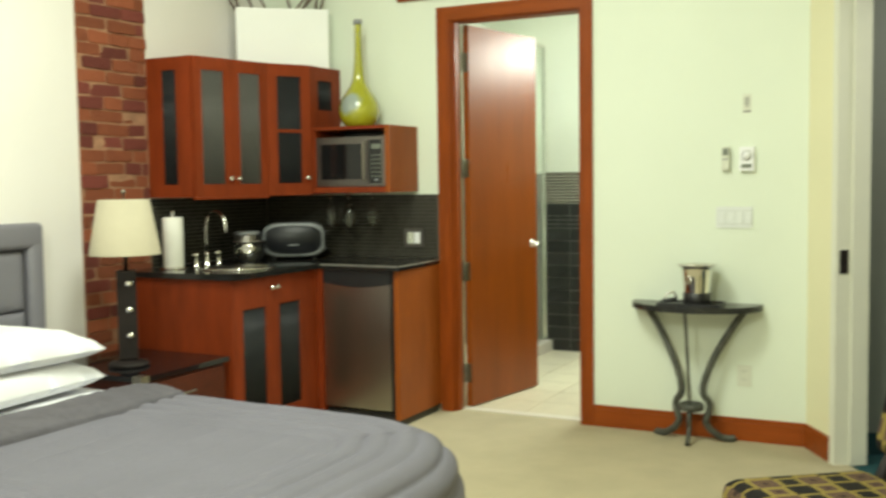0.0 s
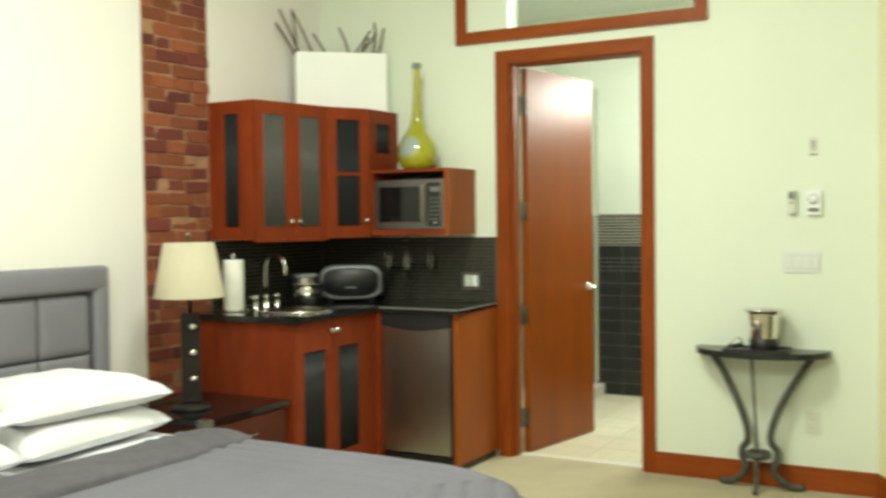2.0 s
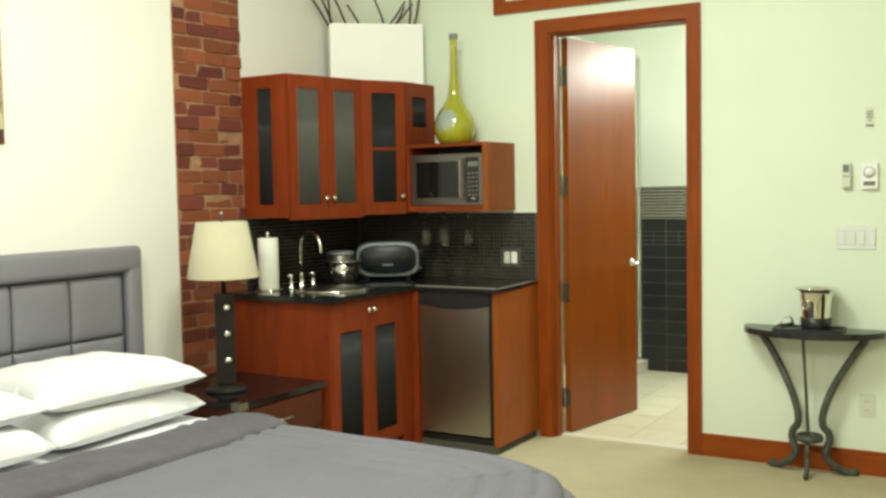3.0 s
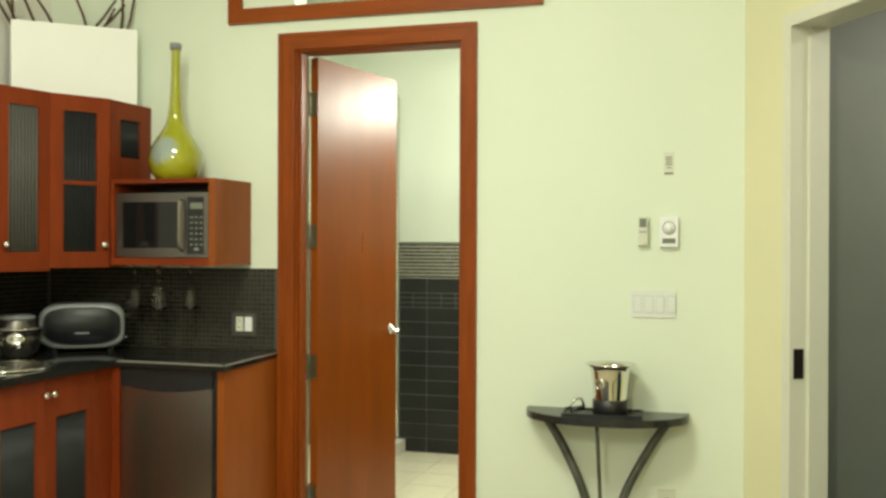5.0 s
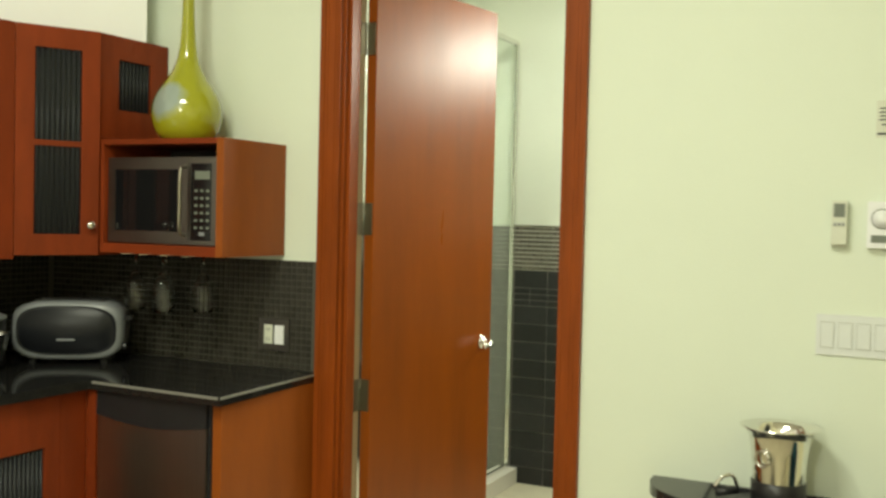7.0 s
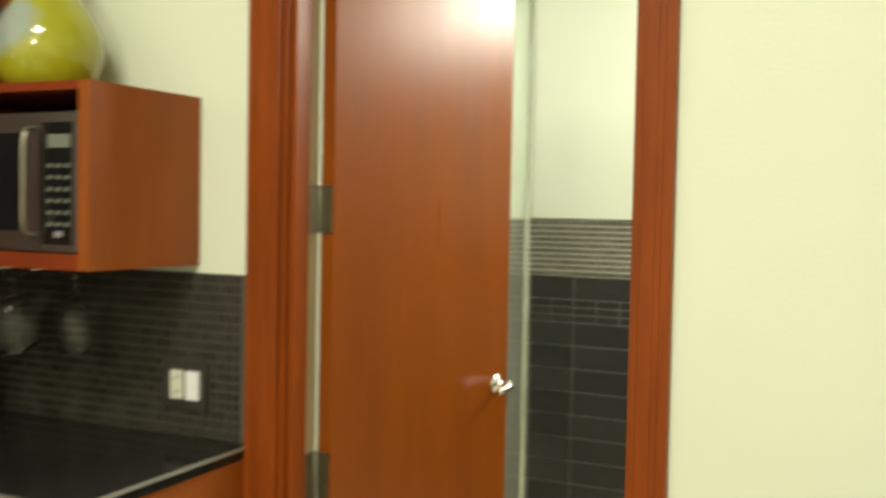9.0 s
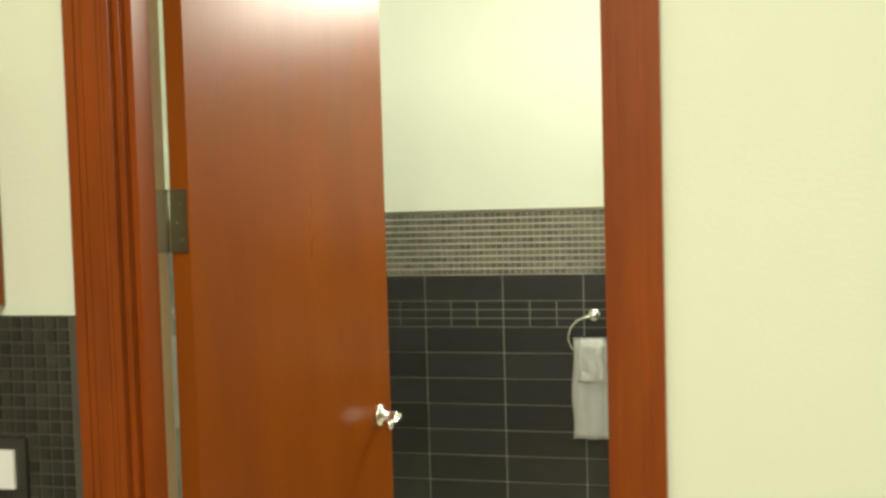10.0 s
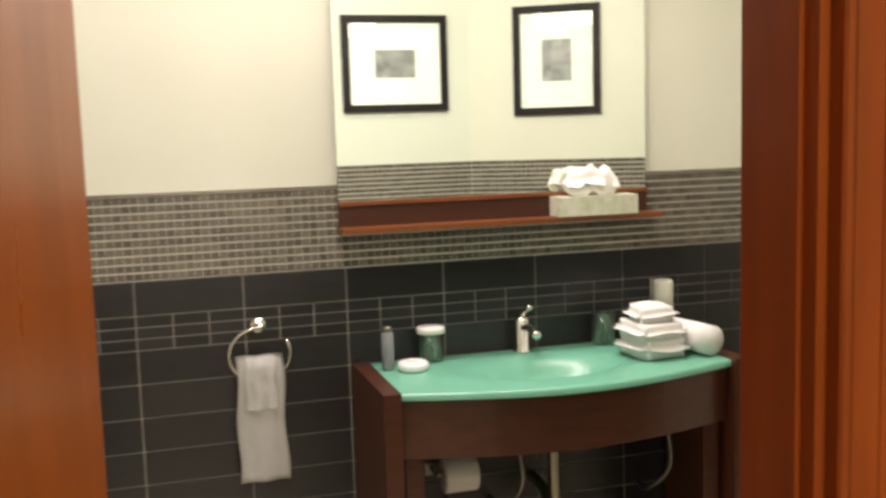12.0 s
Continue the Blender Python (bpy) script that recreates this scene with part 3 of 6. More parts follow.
def transom():
    x0, x1, z0, z1 = -0.257, 1.235, 2.430, 2.995
    t = thing("transom_window", "cherry-framed transom window over the bathroom door", "window", (0.49, 0, z0))
    t["kind"] = "structure"
    w = 0.068
    part("frame_rail", box(x0, -0.022, z0, x1, 0.0, z0 + w), TRIMWOOD_H, t, bevel=0.003)
    part("frame_rail", box(x0, -0.022, z1 - w, x1, 0.0, z1), TRIMWOOD_H, t, bevel=0.003)
    part("frame_stile", box(x0, -0.022, z0 + w, x0 + w, 0.0, z1 - w), TRIMWOOD, t, bevel=0.003)
    part("frame_stile", box(x1 - w, -0.022, z0 + w, x1, 0.0, z1 - w), TRIMWOOD, t, bevel=0.003)
    part("pane", box(JL, 0.05, 2.497, 1.163, 0.056, 2.928), GLASS, t).visible_shadow = False


transom()


# ---- entrance ----
def entrance():
    t = thing("door_frame", "white painted steel frame of the entrance door", "door frame", (*dpt(OS0), 0))
    t["kind"] = "structure"
    for s, g in ((OS0, 1), (OS1, -1)):
        bm = bmesh.new()
        a, b = (s, s + 0.018) if g > 0 else (s - 0.018, s)
        prism([dpt(a, -0.012), dpt(b, -0.012), dpt(b, 0.06), dpt(a, 0.06)], 0, OT, bm)
        c, d = (a, b + 0.014) if g > 0 else (a - 0.014, b)
        prism([dpt(c, 0.061), dpt(d, 0.061), dpt(d, 0.142), dpt(c, 0.142)], 0, OT, bm)
        e, f = (s - 0.030, s) if g > 0 else (s + 0.026, s + 0.07)
        prism([dpt(e, -0.014), dpt(f, -0.014), dpt(f, 0), dpt(e, 0)], 0, OT + 0.03, bm)
        part("frame_side", bm, FRAMEP, t)
    part("frame_head", prism([dpt(OS0 + 0.019, 0.0), dpt(OS1 - 0.019, 0.0), dpt(OS1 - 0.019, 0.15), dpt(OS0 + 0.019, 0.15)], OT - 0.018, OT), FRAMEP, t)
    part("head_casing", prism([dpt(OS0 + 0.0005, -0.013), dpt(OS1 - 0.0005, -0.013), dpt(OS1 - 0.0005, -0.001), dpt(OS0 + 0.0005, -0.001)], OT - 0.0175, OT + 0.03), FRAMEP, t)
    # Black strip put in for the shade of the gap along the hinges.
    part("gasket", prism([dpt(OS1 + 0.001, -0.010), dpt(OS1 + 0.0255, -0.010), dpt(OS1 + 0.0255, -0.0005), dpt(OS1 + 0.001, -0.0005)], 0.02, OT - 0.02), BLACKP, t, "dark strip standing in for the shade of the hinge gap")
    part("strike_plate", prism([dpt(OS0 + 0.0185, 0.004), dpt(OS0 + 0.022, 0.004), dpt(OS0 + 0.022, 0.045), dpt(OS0 + 0.0185, 0.045)], 0.91, 1.02), DARKWOOD, t, "black strike plate")
    # the door, swung into the room
    hp = dpt(OS1 - 0.02, -0.012)
    lp = Vector((2.689, -2.10))
    ang = math.degrees(math.atan2(lp.y - hp[1], lp.x - hp[0]))
    d = thing("door_2", "cream painted heavy entrance door standing open into the room", "door", (hp[0], hp[1], 0), ang, local=True)
    w, th = 0.893, 0.045
    part("door_leaf", box(0.01, -th, 0.01, w, 0, OT - 0.025), DOORPAINT, d, bevel=0.0015)
    part("edge_plate", box(w, -th + 0.006, 0.885, w + 0.003, -0.006, 1.085), NICKEL, d, "worn brass lock faceplate")
    for side, y0, dr in (("lever_handle", 0.0, 1), ("lever_handle", -th, -1)):
        e = part("escutcheon", box(w - 0.085, min(y0, y0 + dr * 0.012), 0.865, w - 0.03, max(y0, y0 + dr * 0.012), 1.125), NICKEL, d, "satin nickel lock escutcheon", bevel=0.003)
        part(side, tube([(w - 0.057, y0 + dr * 0.012, 0.955), (w - 0.057, y0 + dr * 0.055, 0.955), (w - 0.07, y0 + dr * 0.062, 0.955), (w - 0.17, y0 + dr * 0.06, 0.950)], 0.010, 10), CHROME, e, smooth=True)
        part("thumb_turn", box(w - 0.066, y0 + dr * 0.012 - 0.004, 1.055, w - 0.048, y0 + dr * 0.012 + 0.012, 1.08), NICKEL, e, bevel=0.002)
    part("card_reader", box(w - 0.10, 0.0, 1.15, w - 0.045, 0.02, 1.25), BLACKP, d, "black card lock housing", bevel=0.004)
    part("viewer_slot", box(w - 0.20, 0.0, 1.40, w - 0.19, 0.003, 1.47), DARKWOOD, d)
    for z in (0.30, 0.88, 1.41, 1.98):
        part("hinge", lathe([(0.012, 0), (0.012, 0.10)], (-0.004, 0.004, z), 12), NICKEL, d, smooth=True)


entrance()


# ---- kitchenette ----
UZ0, UZ1 = 1.297, 2.055
C0, C1, C2, C3, C4 = (WX + 0.004, -1.075), (-0.935, -1.075), (-0.822, -0.575), (-0.684, -0.330), (-0.676, -0.006)


def reeded(a, b, s0, s1, z0, z1, out, pitch=0.0165):
    """Half-round upright ribs along the line a-b, each a closed bar."""
    bm = bmesh.new()
    d = Vector((b[0] - a[0], b[1] - a[1])).normalized()
    r = Vector((d.y, -d.x))
    n = max(2, round((s1 - s0) / pitch))
    step = (s1 - s0) / n
    for i in range(n):
        c = s0 + (i + 0.5) * step
        ends = []
        for z in (z0, z1):
            ring = []
            for k in range(7):
                w = math.pi * k / 6
                p = Vector(a) + d * (c + 0.29 * step * math.cos(w)) + r * (out + 0.0055 * math.sin(w))
                ring.append(bm.verts.new((p.x, p.y, z)))
            ends.append(ring)
        lo, hi = ends
        for k in range(6):
            bm.faces.new((lo[k], lo[k + 1], hi[k + 1], hi[k]))
        bm.faces.new((lo[6], lo[0], hi[0], hi[6]))
        bm.faces.new(lo[::-1])
        bm.faces.new(hi)
    return bm


def glazed(parent, a, b, s0, s1, z0, z1, stile=0.052, top=0.07, bottom=0.07, out=0.02, name="door", knob=None, rail=None, ribs=RIBS):
    """A framed door with a reeded pane along a-b; the frame is one piece, pane and knob hang on it."""
    bm = slab(a, b, 0.018, z0, z1, s0, s0 + stile, out)
    slab(a, b, 0.018, z0, z1, s1 - stile, s1, out, bm)
    slab(a, b, 0.018, z1 - top, z1, s0 + stile, s1 - stile, out, bm)
    slab(a, b, 0.018, z0, z0 + bottom, s0 + stile, s1 - stile, out, bm)
    d = part(name, bm, CHERRY, parent, bevel=0.0015)
    part("pane", slab(a, b, 0.004, z0 + bottom, z1 - top, s0 + stile, s1 - stile, out - 0.0095), REEDED, d, "smoky glass pane")
    part("pane_ribs", reeded(a, b, s0 + stile, s1 - stile, z0 + bottom, z1 - top, out - 0.009), ribs, d, "upright ribs of the reeded glass", True)
    if rail:
        part("glazing_bar", slab(a, b, 0.016, rail, rail + 0.018, s0 + stile, s1 - stile, out + 0.001), CHERRY_H, d)
    if knob:
        u = (Vector(b) - Vector(a)).normalized()
        r = Vector((u.y, -u.x))
        p = Vector(a) + u * knob[0] + r * out
        kb = lathe([(0.005, 0), (0.005, 0.012), (0.013, 0.016), (0.015, 0.022), (0.012, 0.028), (0.004, 0.030)], (0, 0, 0), 16)
        kb.transform(Matrix.Translation((p.x, p.y, knob[1])) @ Vector((0, 0, 1)).rotation_difference(Vector((r.x, r.y, 0))).to_matrix().to_4x4())
        part("knob", kb, CHROME, d, "small chrome knob", True)
    return d


def line_len(a, b):
    return math.hypot(b[0] - a[0], b[1] - a[1])


def upper_unit():
    u = thing("wall_cabinet", "cherry wall cabinet with two reeded-glass doors", "wall cabinet", (-1.1, -0.83, UZ0), group="kitchen wall cabinets")
    e = (WX + 0.004, -0.58)
    ins = [(C0[0], C0[1] + 0.019), (C1[0] + 0.002, C1[1] + 0.019), (C2[0] - 0.002, C2[1] - 0.002), (e[0], e[1] - 0.002)]
    part("top", prism(ins, UZ1 - 0.022, UZ1 - 0.003), CHERRY_H, u)
    part("bottom", prism(ins, UZ0 + 0.003, UZ0 + 0.022), CHERRY_H, u)
    part("back", box(WX + 0.002, -1.07, UZ0 + 0.02, WX + 0.008, -0.585, UZ1 - 0.02), CABIN, u)
    for z in (1.56, 1.80):
        part("shelf", prism([(C0[0] + 0.01, -1.05), (C1[0] - 0.03, -1.05), (C2[0] - 0.03, -0.60), (e[0] + 0.01, -0.60)], z, z + 0.016), CABIN, u)
    L = line_len(C0, C1)
    glazed(u, C0, C1, 0.0, L, UZ0, UZ1, stile=0.105, out=0.0, name="side_panel", ribs=RIBS_SHADE)
    L = line_len(C1, C2)
    glazed(u, C1, C2, 0.002, L / 2 - 0.001, UZ0, UZ1 - 0.002, knob=(L / 2 - 0.028, UZ0 + 0.10))
    glazed(u, C1, C2, L / 2 + 0.001, L - 0.002, UZ0, UZ1 - 0.002, knob=(L / 2 + 0.028, UZ0 + 0.10))
    part("light_rail", slab(C1, C2, 0.02, UZ0 - 0.012, UZ0 - 0.0005, 0, L, 0.018), CHERRY_H, u)
    # corner unit with a diagonal door
    v = thing("corner_cabinet", "cherry corner wall cabinet with one reeded-glass diagonal door", "wall cabinet", (-0.95, -0.3, UZ0), group="kitchen wall cabinets")
    a2 = (C2[0], C2[1] + 0.003)
    pts = [(WX + 0.004, -0.575), (C2[0] - 0.002, C2[1] + 0.004), (C3[0] - 0.019, C3[1] + 0.001), (C4[0] - 0.019, C4[1]), (WX + 0.004, -0.006)]
    part("top", prism(pts, UZ1 - 0.022, UZ1 - 0.003), CHERRY_H, v)
    part("bottom", prism(pts, UZ0 + 0.003, UZ0 + 0.022), CHERRY_H, v)
    part("back", prism([(WX + 0.010, -0.02), (-0.70, -0.02), (-0.70, -0.010), (WX + 0.010, -0.010)], UZ0 + 0.02, UZ1 - 0.02), CABIN, v)
    part("shelf", prism([(-1.2, -0.55), (-0.86, -0.55), (-0.72, -0.32), (-0.72, -0.03), (-1.2, -0.03)], 1.665, 1.681), CHERRY_H, v)
    L = line_len(a2, C3)
    glazed(v, a2, C3, 0.004, L - 0.004, UZ0, UZ1 - 0.002, stile=0.06, out=0.018, knob=(L - 0.035, UZ0 + 0.10), rail=1.66, ribs=RIBS_SHADE)
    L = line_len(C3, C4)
    glazed(v, C3, C4, 0.0, L, 1.70, UZ1, stile=0.085, top=0.08, bottom=0.10, out=0.0, name="side_panel", ribs=RIBS_SHADE)
    part("side_lower", slab(C3, C4, 0.018, UZ0, 1.6995, 0, L, 0.0), CHERRY, v)


upper_unit()


def microwave_shelf():
    x0, x1, y0, z0, z1 = -0.664, -0.143, -0.342, 1.308, 1.690
    s = thing("microwave_shelf", "open cherry box shelf fixed to the wall", "wall shelf", ((x0 + x1) / 2, -0.17, z0))
    part("side", box(x1 - 0.028, y0, z0, x1, -0.004, z1), PANEL, s, bevel=0.001)
    part("side", box(x0, y0, z0, x0 + 0.014, -0.004, z1), CHERRY, s)
    part("top", box(x0 + 0.014, y0, z1 - 0.018, x1 - 0.028, -0.004, z1), CHERRY_H, s)
    part("bottom", box(x0 + 0.014, y0, z0, x1 - 0.028, -0.004, z0 + 0.032), CHERRY_H, s)
    part("back", box(x0 + 0.014, -0.012, z0 + 0.032, x1 - 0.028, -0.005, z1 - 0.018), CABIN, s)
    m = thing("microwave_oven", "stainless and black microwave oven inside the box shelf", "microwave", (-0.41, -0.18, z0 + 0.032))
    a, b, f, lo, hi = -0.645, -0.182, -0.326, z0 + 0.036, z0 + 0.036 + 0.285
    part("body", box(a + 0.004, f + 0.02, lo, b - 0.004, -0.03, hi - 0.004), BLACKP, m, bevel=0.003)
    d = part("door", box(a + 0.030, f + 0.003, lo + 0.040, b - 0.150, f + 0.018, hi - 0.040), BLACKG, m, "black glass oven door")
    part("door_stile", box(a, f, lo, a + 0.030, f + 0.02, hi), STEEL, d)
    part("door_stile", box(b - 0.150, f, lo, b - 0.112, f + 0.02, hi), STEEL, d)
    part("door_rail", box(a + 0.030, f, lo, b - 0.150, f + 0.02, lo + 0.040), STEEL, d)
    part("door_rail", box(a + 0.030, f, hi - 0.040, b - 0.150, f + 0.02, hi), STEEL, d)
    part("handle", tube(curve([(b - 0.128, f, lo + 0.03), (b - 0.128, f - 0.026, lo + 0.045), (b - 0.128, f - 0.028, lo + 0.14), (b - 0.128, f - 0.026, hi - 0.045), (b - 0.128, f, hi - 0.03)], 5), 0.006, 10), NICKEL, d, "steel bar handle", True)
    cp = part("control_panel", box(b - 0.110, f, lo, b, f + 0.02, hi), STEEL, m)
    part("keypad", box(b - 0.104, f - 0.0015, lo + 0.014, b - 0.022, f, hi - 0.02), BLACKG, cp)
    part("display", box(b - 0.088, f - 0.0025, hi - 0.072, b - 0.026, f - 0.0016, hi - 0.045), LCD, cp)
    for r in range(6):
        for c in range(3):
            part("button", box(b - 0.088 + c * 0.024, f - 0.003, lo + 0.052 + r * 0.024, b - 0.076 + c * 0.024, f - 0.0016, lo + 0.060 + r * 0.024), LCD, cp)
    part("dial_button", box(b - 0.068, f - 0.003, lo + 0.030, b - 0.046, f - 0.0016, lo + 0.042), GREYP, cp)


microwave_shelf()

CT = 0.91
FX = -0.535     # face of the sink cabinet
CPTS = [(WX + 0.003, -1.285), (-0.508, -1.300), (-0.505, -0.535), (0.020, -0.548), (-0.003, -0.029), (-0.003, -0.003), (WX + 0.003, -0.003)]


def base_units():
    u = thing("sink_cabinet", "cherry base cabinet with two reeded-glass doors under the sink", "base cabinet", (-0.85, -0.9, 0))
    part("side_panel", box(WX + 0.004, -1.275, 0.0, FX - 0.019, -1.255, CT - 0.032), CHERRY, u)
    part("bottom", box(WX + 0.004, -1.254, 0.08, FX - 0.02, -0.56, 0.098), CHERRY_H, u)
    part("shelf", box(WX + 0.004, -1.254, 0.45, FX - 0.05, -0.56, 0.466), CABIN, u)
    part("back", box(WX + 0.004, -1.254, 0.098, WX + 0.012, -0.03, CT - 0.032), CABIN, u)
    part("plinth", box(FX - 0.06, -1.254, 0.0, FX - 0.045, -0.56, 0.08), CHERRY, u)
    a, b = (FX - 0.019, -1.275), (FX - 0.019, -0.52)
    L = 0.755
    part("corner_stile", slab(a, b, 0.019, 0.0, CT - 0.032, L - 0.105, L, 0.019), CHERRY, u)
    part("near_stile", slab(a, b, 0.019, 0.0, CT - 0.032, 0.0, 0.022, 0.019), CHERRY, u)
    for s0, s1, k in ((0.024, 0.335, 0.312), (0.337, 0.648, 0.36)):
        glazed(u, a, b, s0, s1, 0.085, CT - 0.036, stile=0.058, top=0.155, bottom=0.07, out=0.019, knob=(k, CT - 0.095), ribs=RIBS_SHADE)
    c = thing("fridge_cabinet", "cherry end panel and surround housing the small refrigerator", "base cabinet", (-0.25, -0.28, 0))
    part("end_panel", box(-0.033, -0.510, 0.045, -0.0015, -0.004, CT - 0.032), PANEL, c, bevel=0.001)
    part("corner_filler", box(-0.534, -0.5195, 0.0, -0.4945, -0.30, CT - 0.032), CHERRY, c)
    part("plinth", box(-0.508, -0.500, 0.0, -0.018, -0.02, 0.044), GROUT_D, c, "grey stone-look plinth")
    part("kick_strip", box(-0.508, -0.490, 0.045, -0.034, -0.470, 0.0755), BLACKP, c)
    f = thing("mini_refrigerator", "stainless-door under-counter refrigerator with black top trim", "refrigerator", (-0.27, -0.26, 0.076))
    part("cabinet", box(-0.492, -0.455, 0.076, -0.036, -0.02, 0.876), BLACKP, f)
    dr = part("door", box(-0.484, -0.520, 0.094, -0.050, -0.460, 0.798), STEEL_V, f, "brushed stainless door", bevel=0.008)
    bm = bmesh.new()
    pts = []
    for i in range(13):
        s = i / 12
        pts.append((-0.486 + 0.438 * s, 0.802 - 0.022 * math.sin(math.pi * s)))
    vs = [bm.verts.new((x, -0.526, z)) for x, z in pts] + [bm.verts.new((-0.048, -0.522, 0.877)), bm.verts.new((-0.486, -0.522, 0.877))]
    fc = bm.faces.new(vs)
    ex = bmesh.ops.extrude_face_region(bm, geom=[fc])
    bmesh.ops.translate(bm, verts=[v for v in ex["geom"] if isinstance(v, bmesh.types.BMVert)], vec=(0, 0.062, 0))
    part("top_trim", bm, BLACKP, f, "black moulded grip trim")
    part("side_trim", box(-0.0475, -0.512, 0.094, -0.0345, -0.46, 0.876), BLACKP, f)


base_units()


def countertop():
    t = thing("countertop", "polished black granite countertop with a cut front edge", "countertop", (-0.6, -0.5, CT - 0.03))
    part("slab", prism(CPTS, CT - 0.030, CT), GRANITE, t, bevel=0.002)
    part("edge_face", slab(CPTS[2], CPTS[3], 0.004, CT - 0.010, CT - 0.002, 0.01, 0.52, 0.0035), STONEEDGE, t)
    part("edge_end", slab(CPTS[3], CPTS[5], 0.004, CT - 0.010, CT - 0.002, 0.003, 0.535, 0.0035), STONEEDGE, t)
    s = thing("bar_sink", "round stainless bar sink set in the granite", "sink", (-0.765, -0.93, CT))
    part("rim", lathe([(0.165, 0.0005), (0.205, 0.0005), (0.212, 0.003), (0.210, 0.008), (0.200, 0.010), (0.182, 0.010), (0.165, 0.007)], (-0.765, -0.93, CT), 48, cap=False), CHROME, s, smooth=True)
    part("bowl", lathe([(0.166, 0.007), (0.160, 0.0035), (0.10, 0.0015), (0.001, 0.001)], (-0.765, -0.93, CT), 48, cap=False), STEEL, s, smooth=True)
    part("drain", lathe([(0.001, 0.004), (0.03, 0.004), (0.034, 0.0015)], (-0.765, -0.93, CT), 24), CHROME, s, smooth=True)
    f = thing("bar_faucet", "tall chrome gooseneck faucet with two cross handles", "faucet", (-1.04, -0.86, CT))
    fx, fy = -1.04, -0.86
    pts = [(fx, fy, CT + 0.05), (fx, fy, CT + 0.22)] + [(fx + 0.085 - 0.085 * math.cos(a), fy - 0.02 * (1 - math.cos(a)), CT + 0.22 + 0.085 * math.sin(a)) for a in [math.pi * i / 12 for i in range(1, 13)]] + [(fx + 0.172, fy - 0.04, CT + 0.19)]
    part("spout", tube(pts, 0.0078, 12), CHROME, f, smooth=True)
    part("base", lathe([(0.022, 0), (0.022, 0.008), (0.013, 0.016), (0.011, 0.06), (0.014, 0.064), (0.009, 0.075)], (fx, fy, CT), 20), CHROME, f, smooth=True)
    for dy in (-0.095, 0.095):
        h = part("handle", lathe([(0.019, 0), (0.019, 0.006), (0.010, 0.014), (0.008, 0.055), (0.012, 0.06), (0.012, 0.072), (0.005, 0.08)], (fx + 0.005, fy + dy, CT), 18), CHROME, f, smooth=True)
        part("cross_bar", tube([(fx + 0.005, fy + dy - 0.032, CT + 0.068), (fx + 0.005, fy + dy + 0.032, CT + 0.068)], 0.0045, 8), CHROME, h, smooth=True)


countertop()


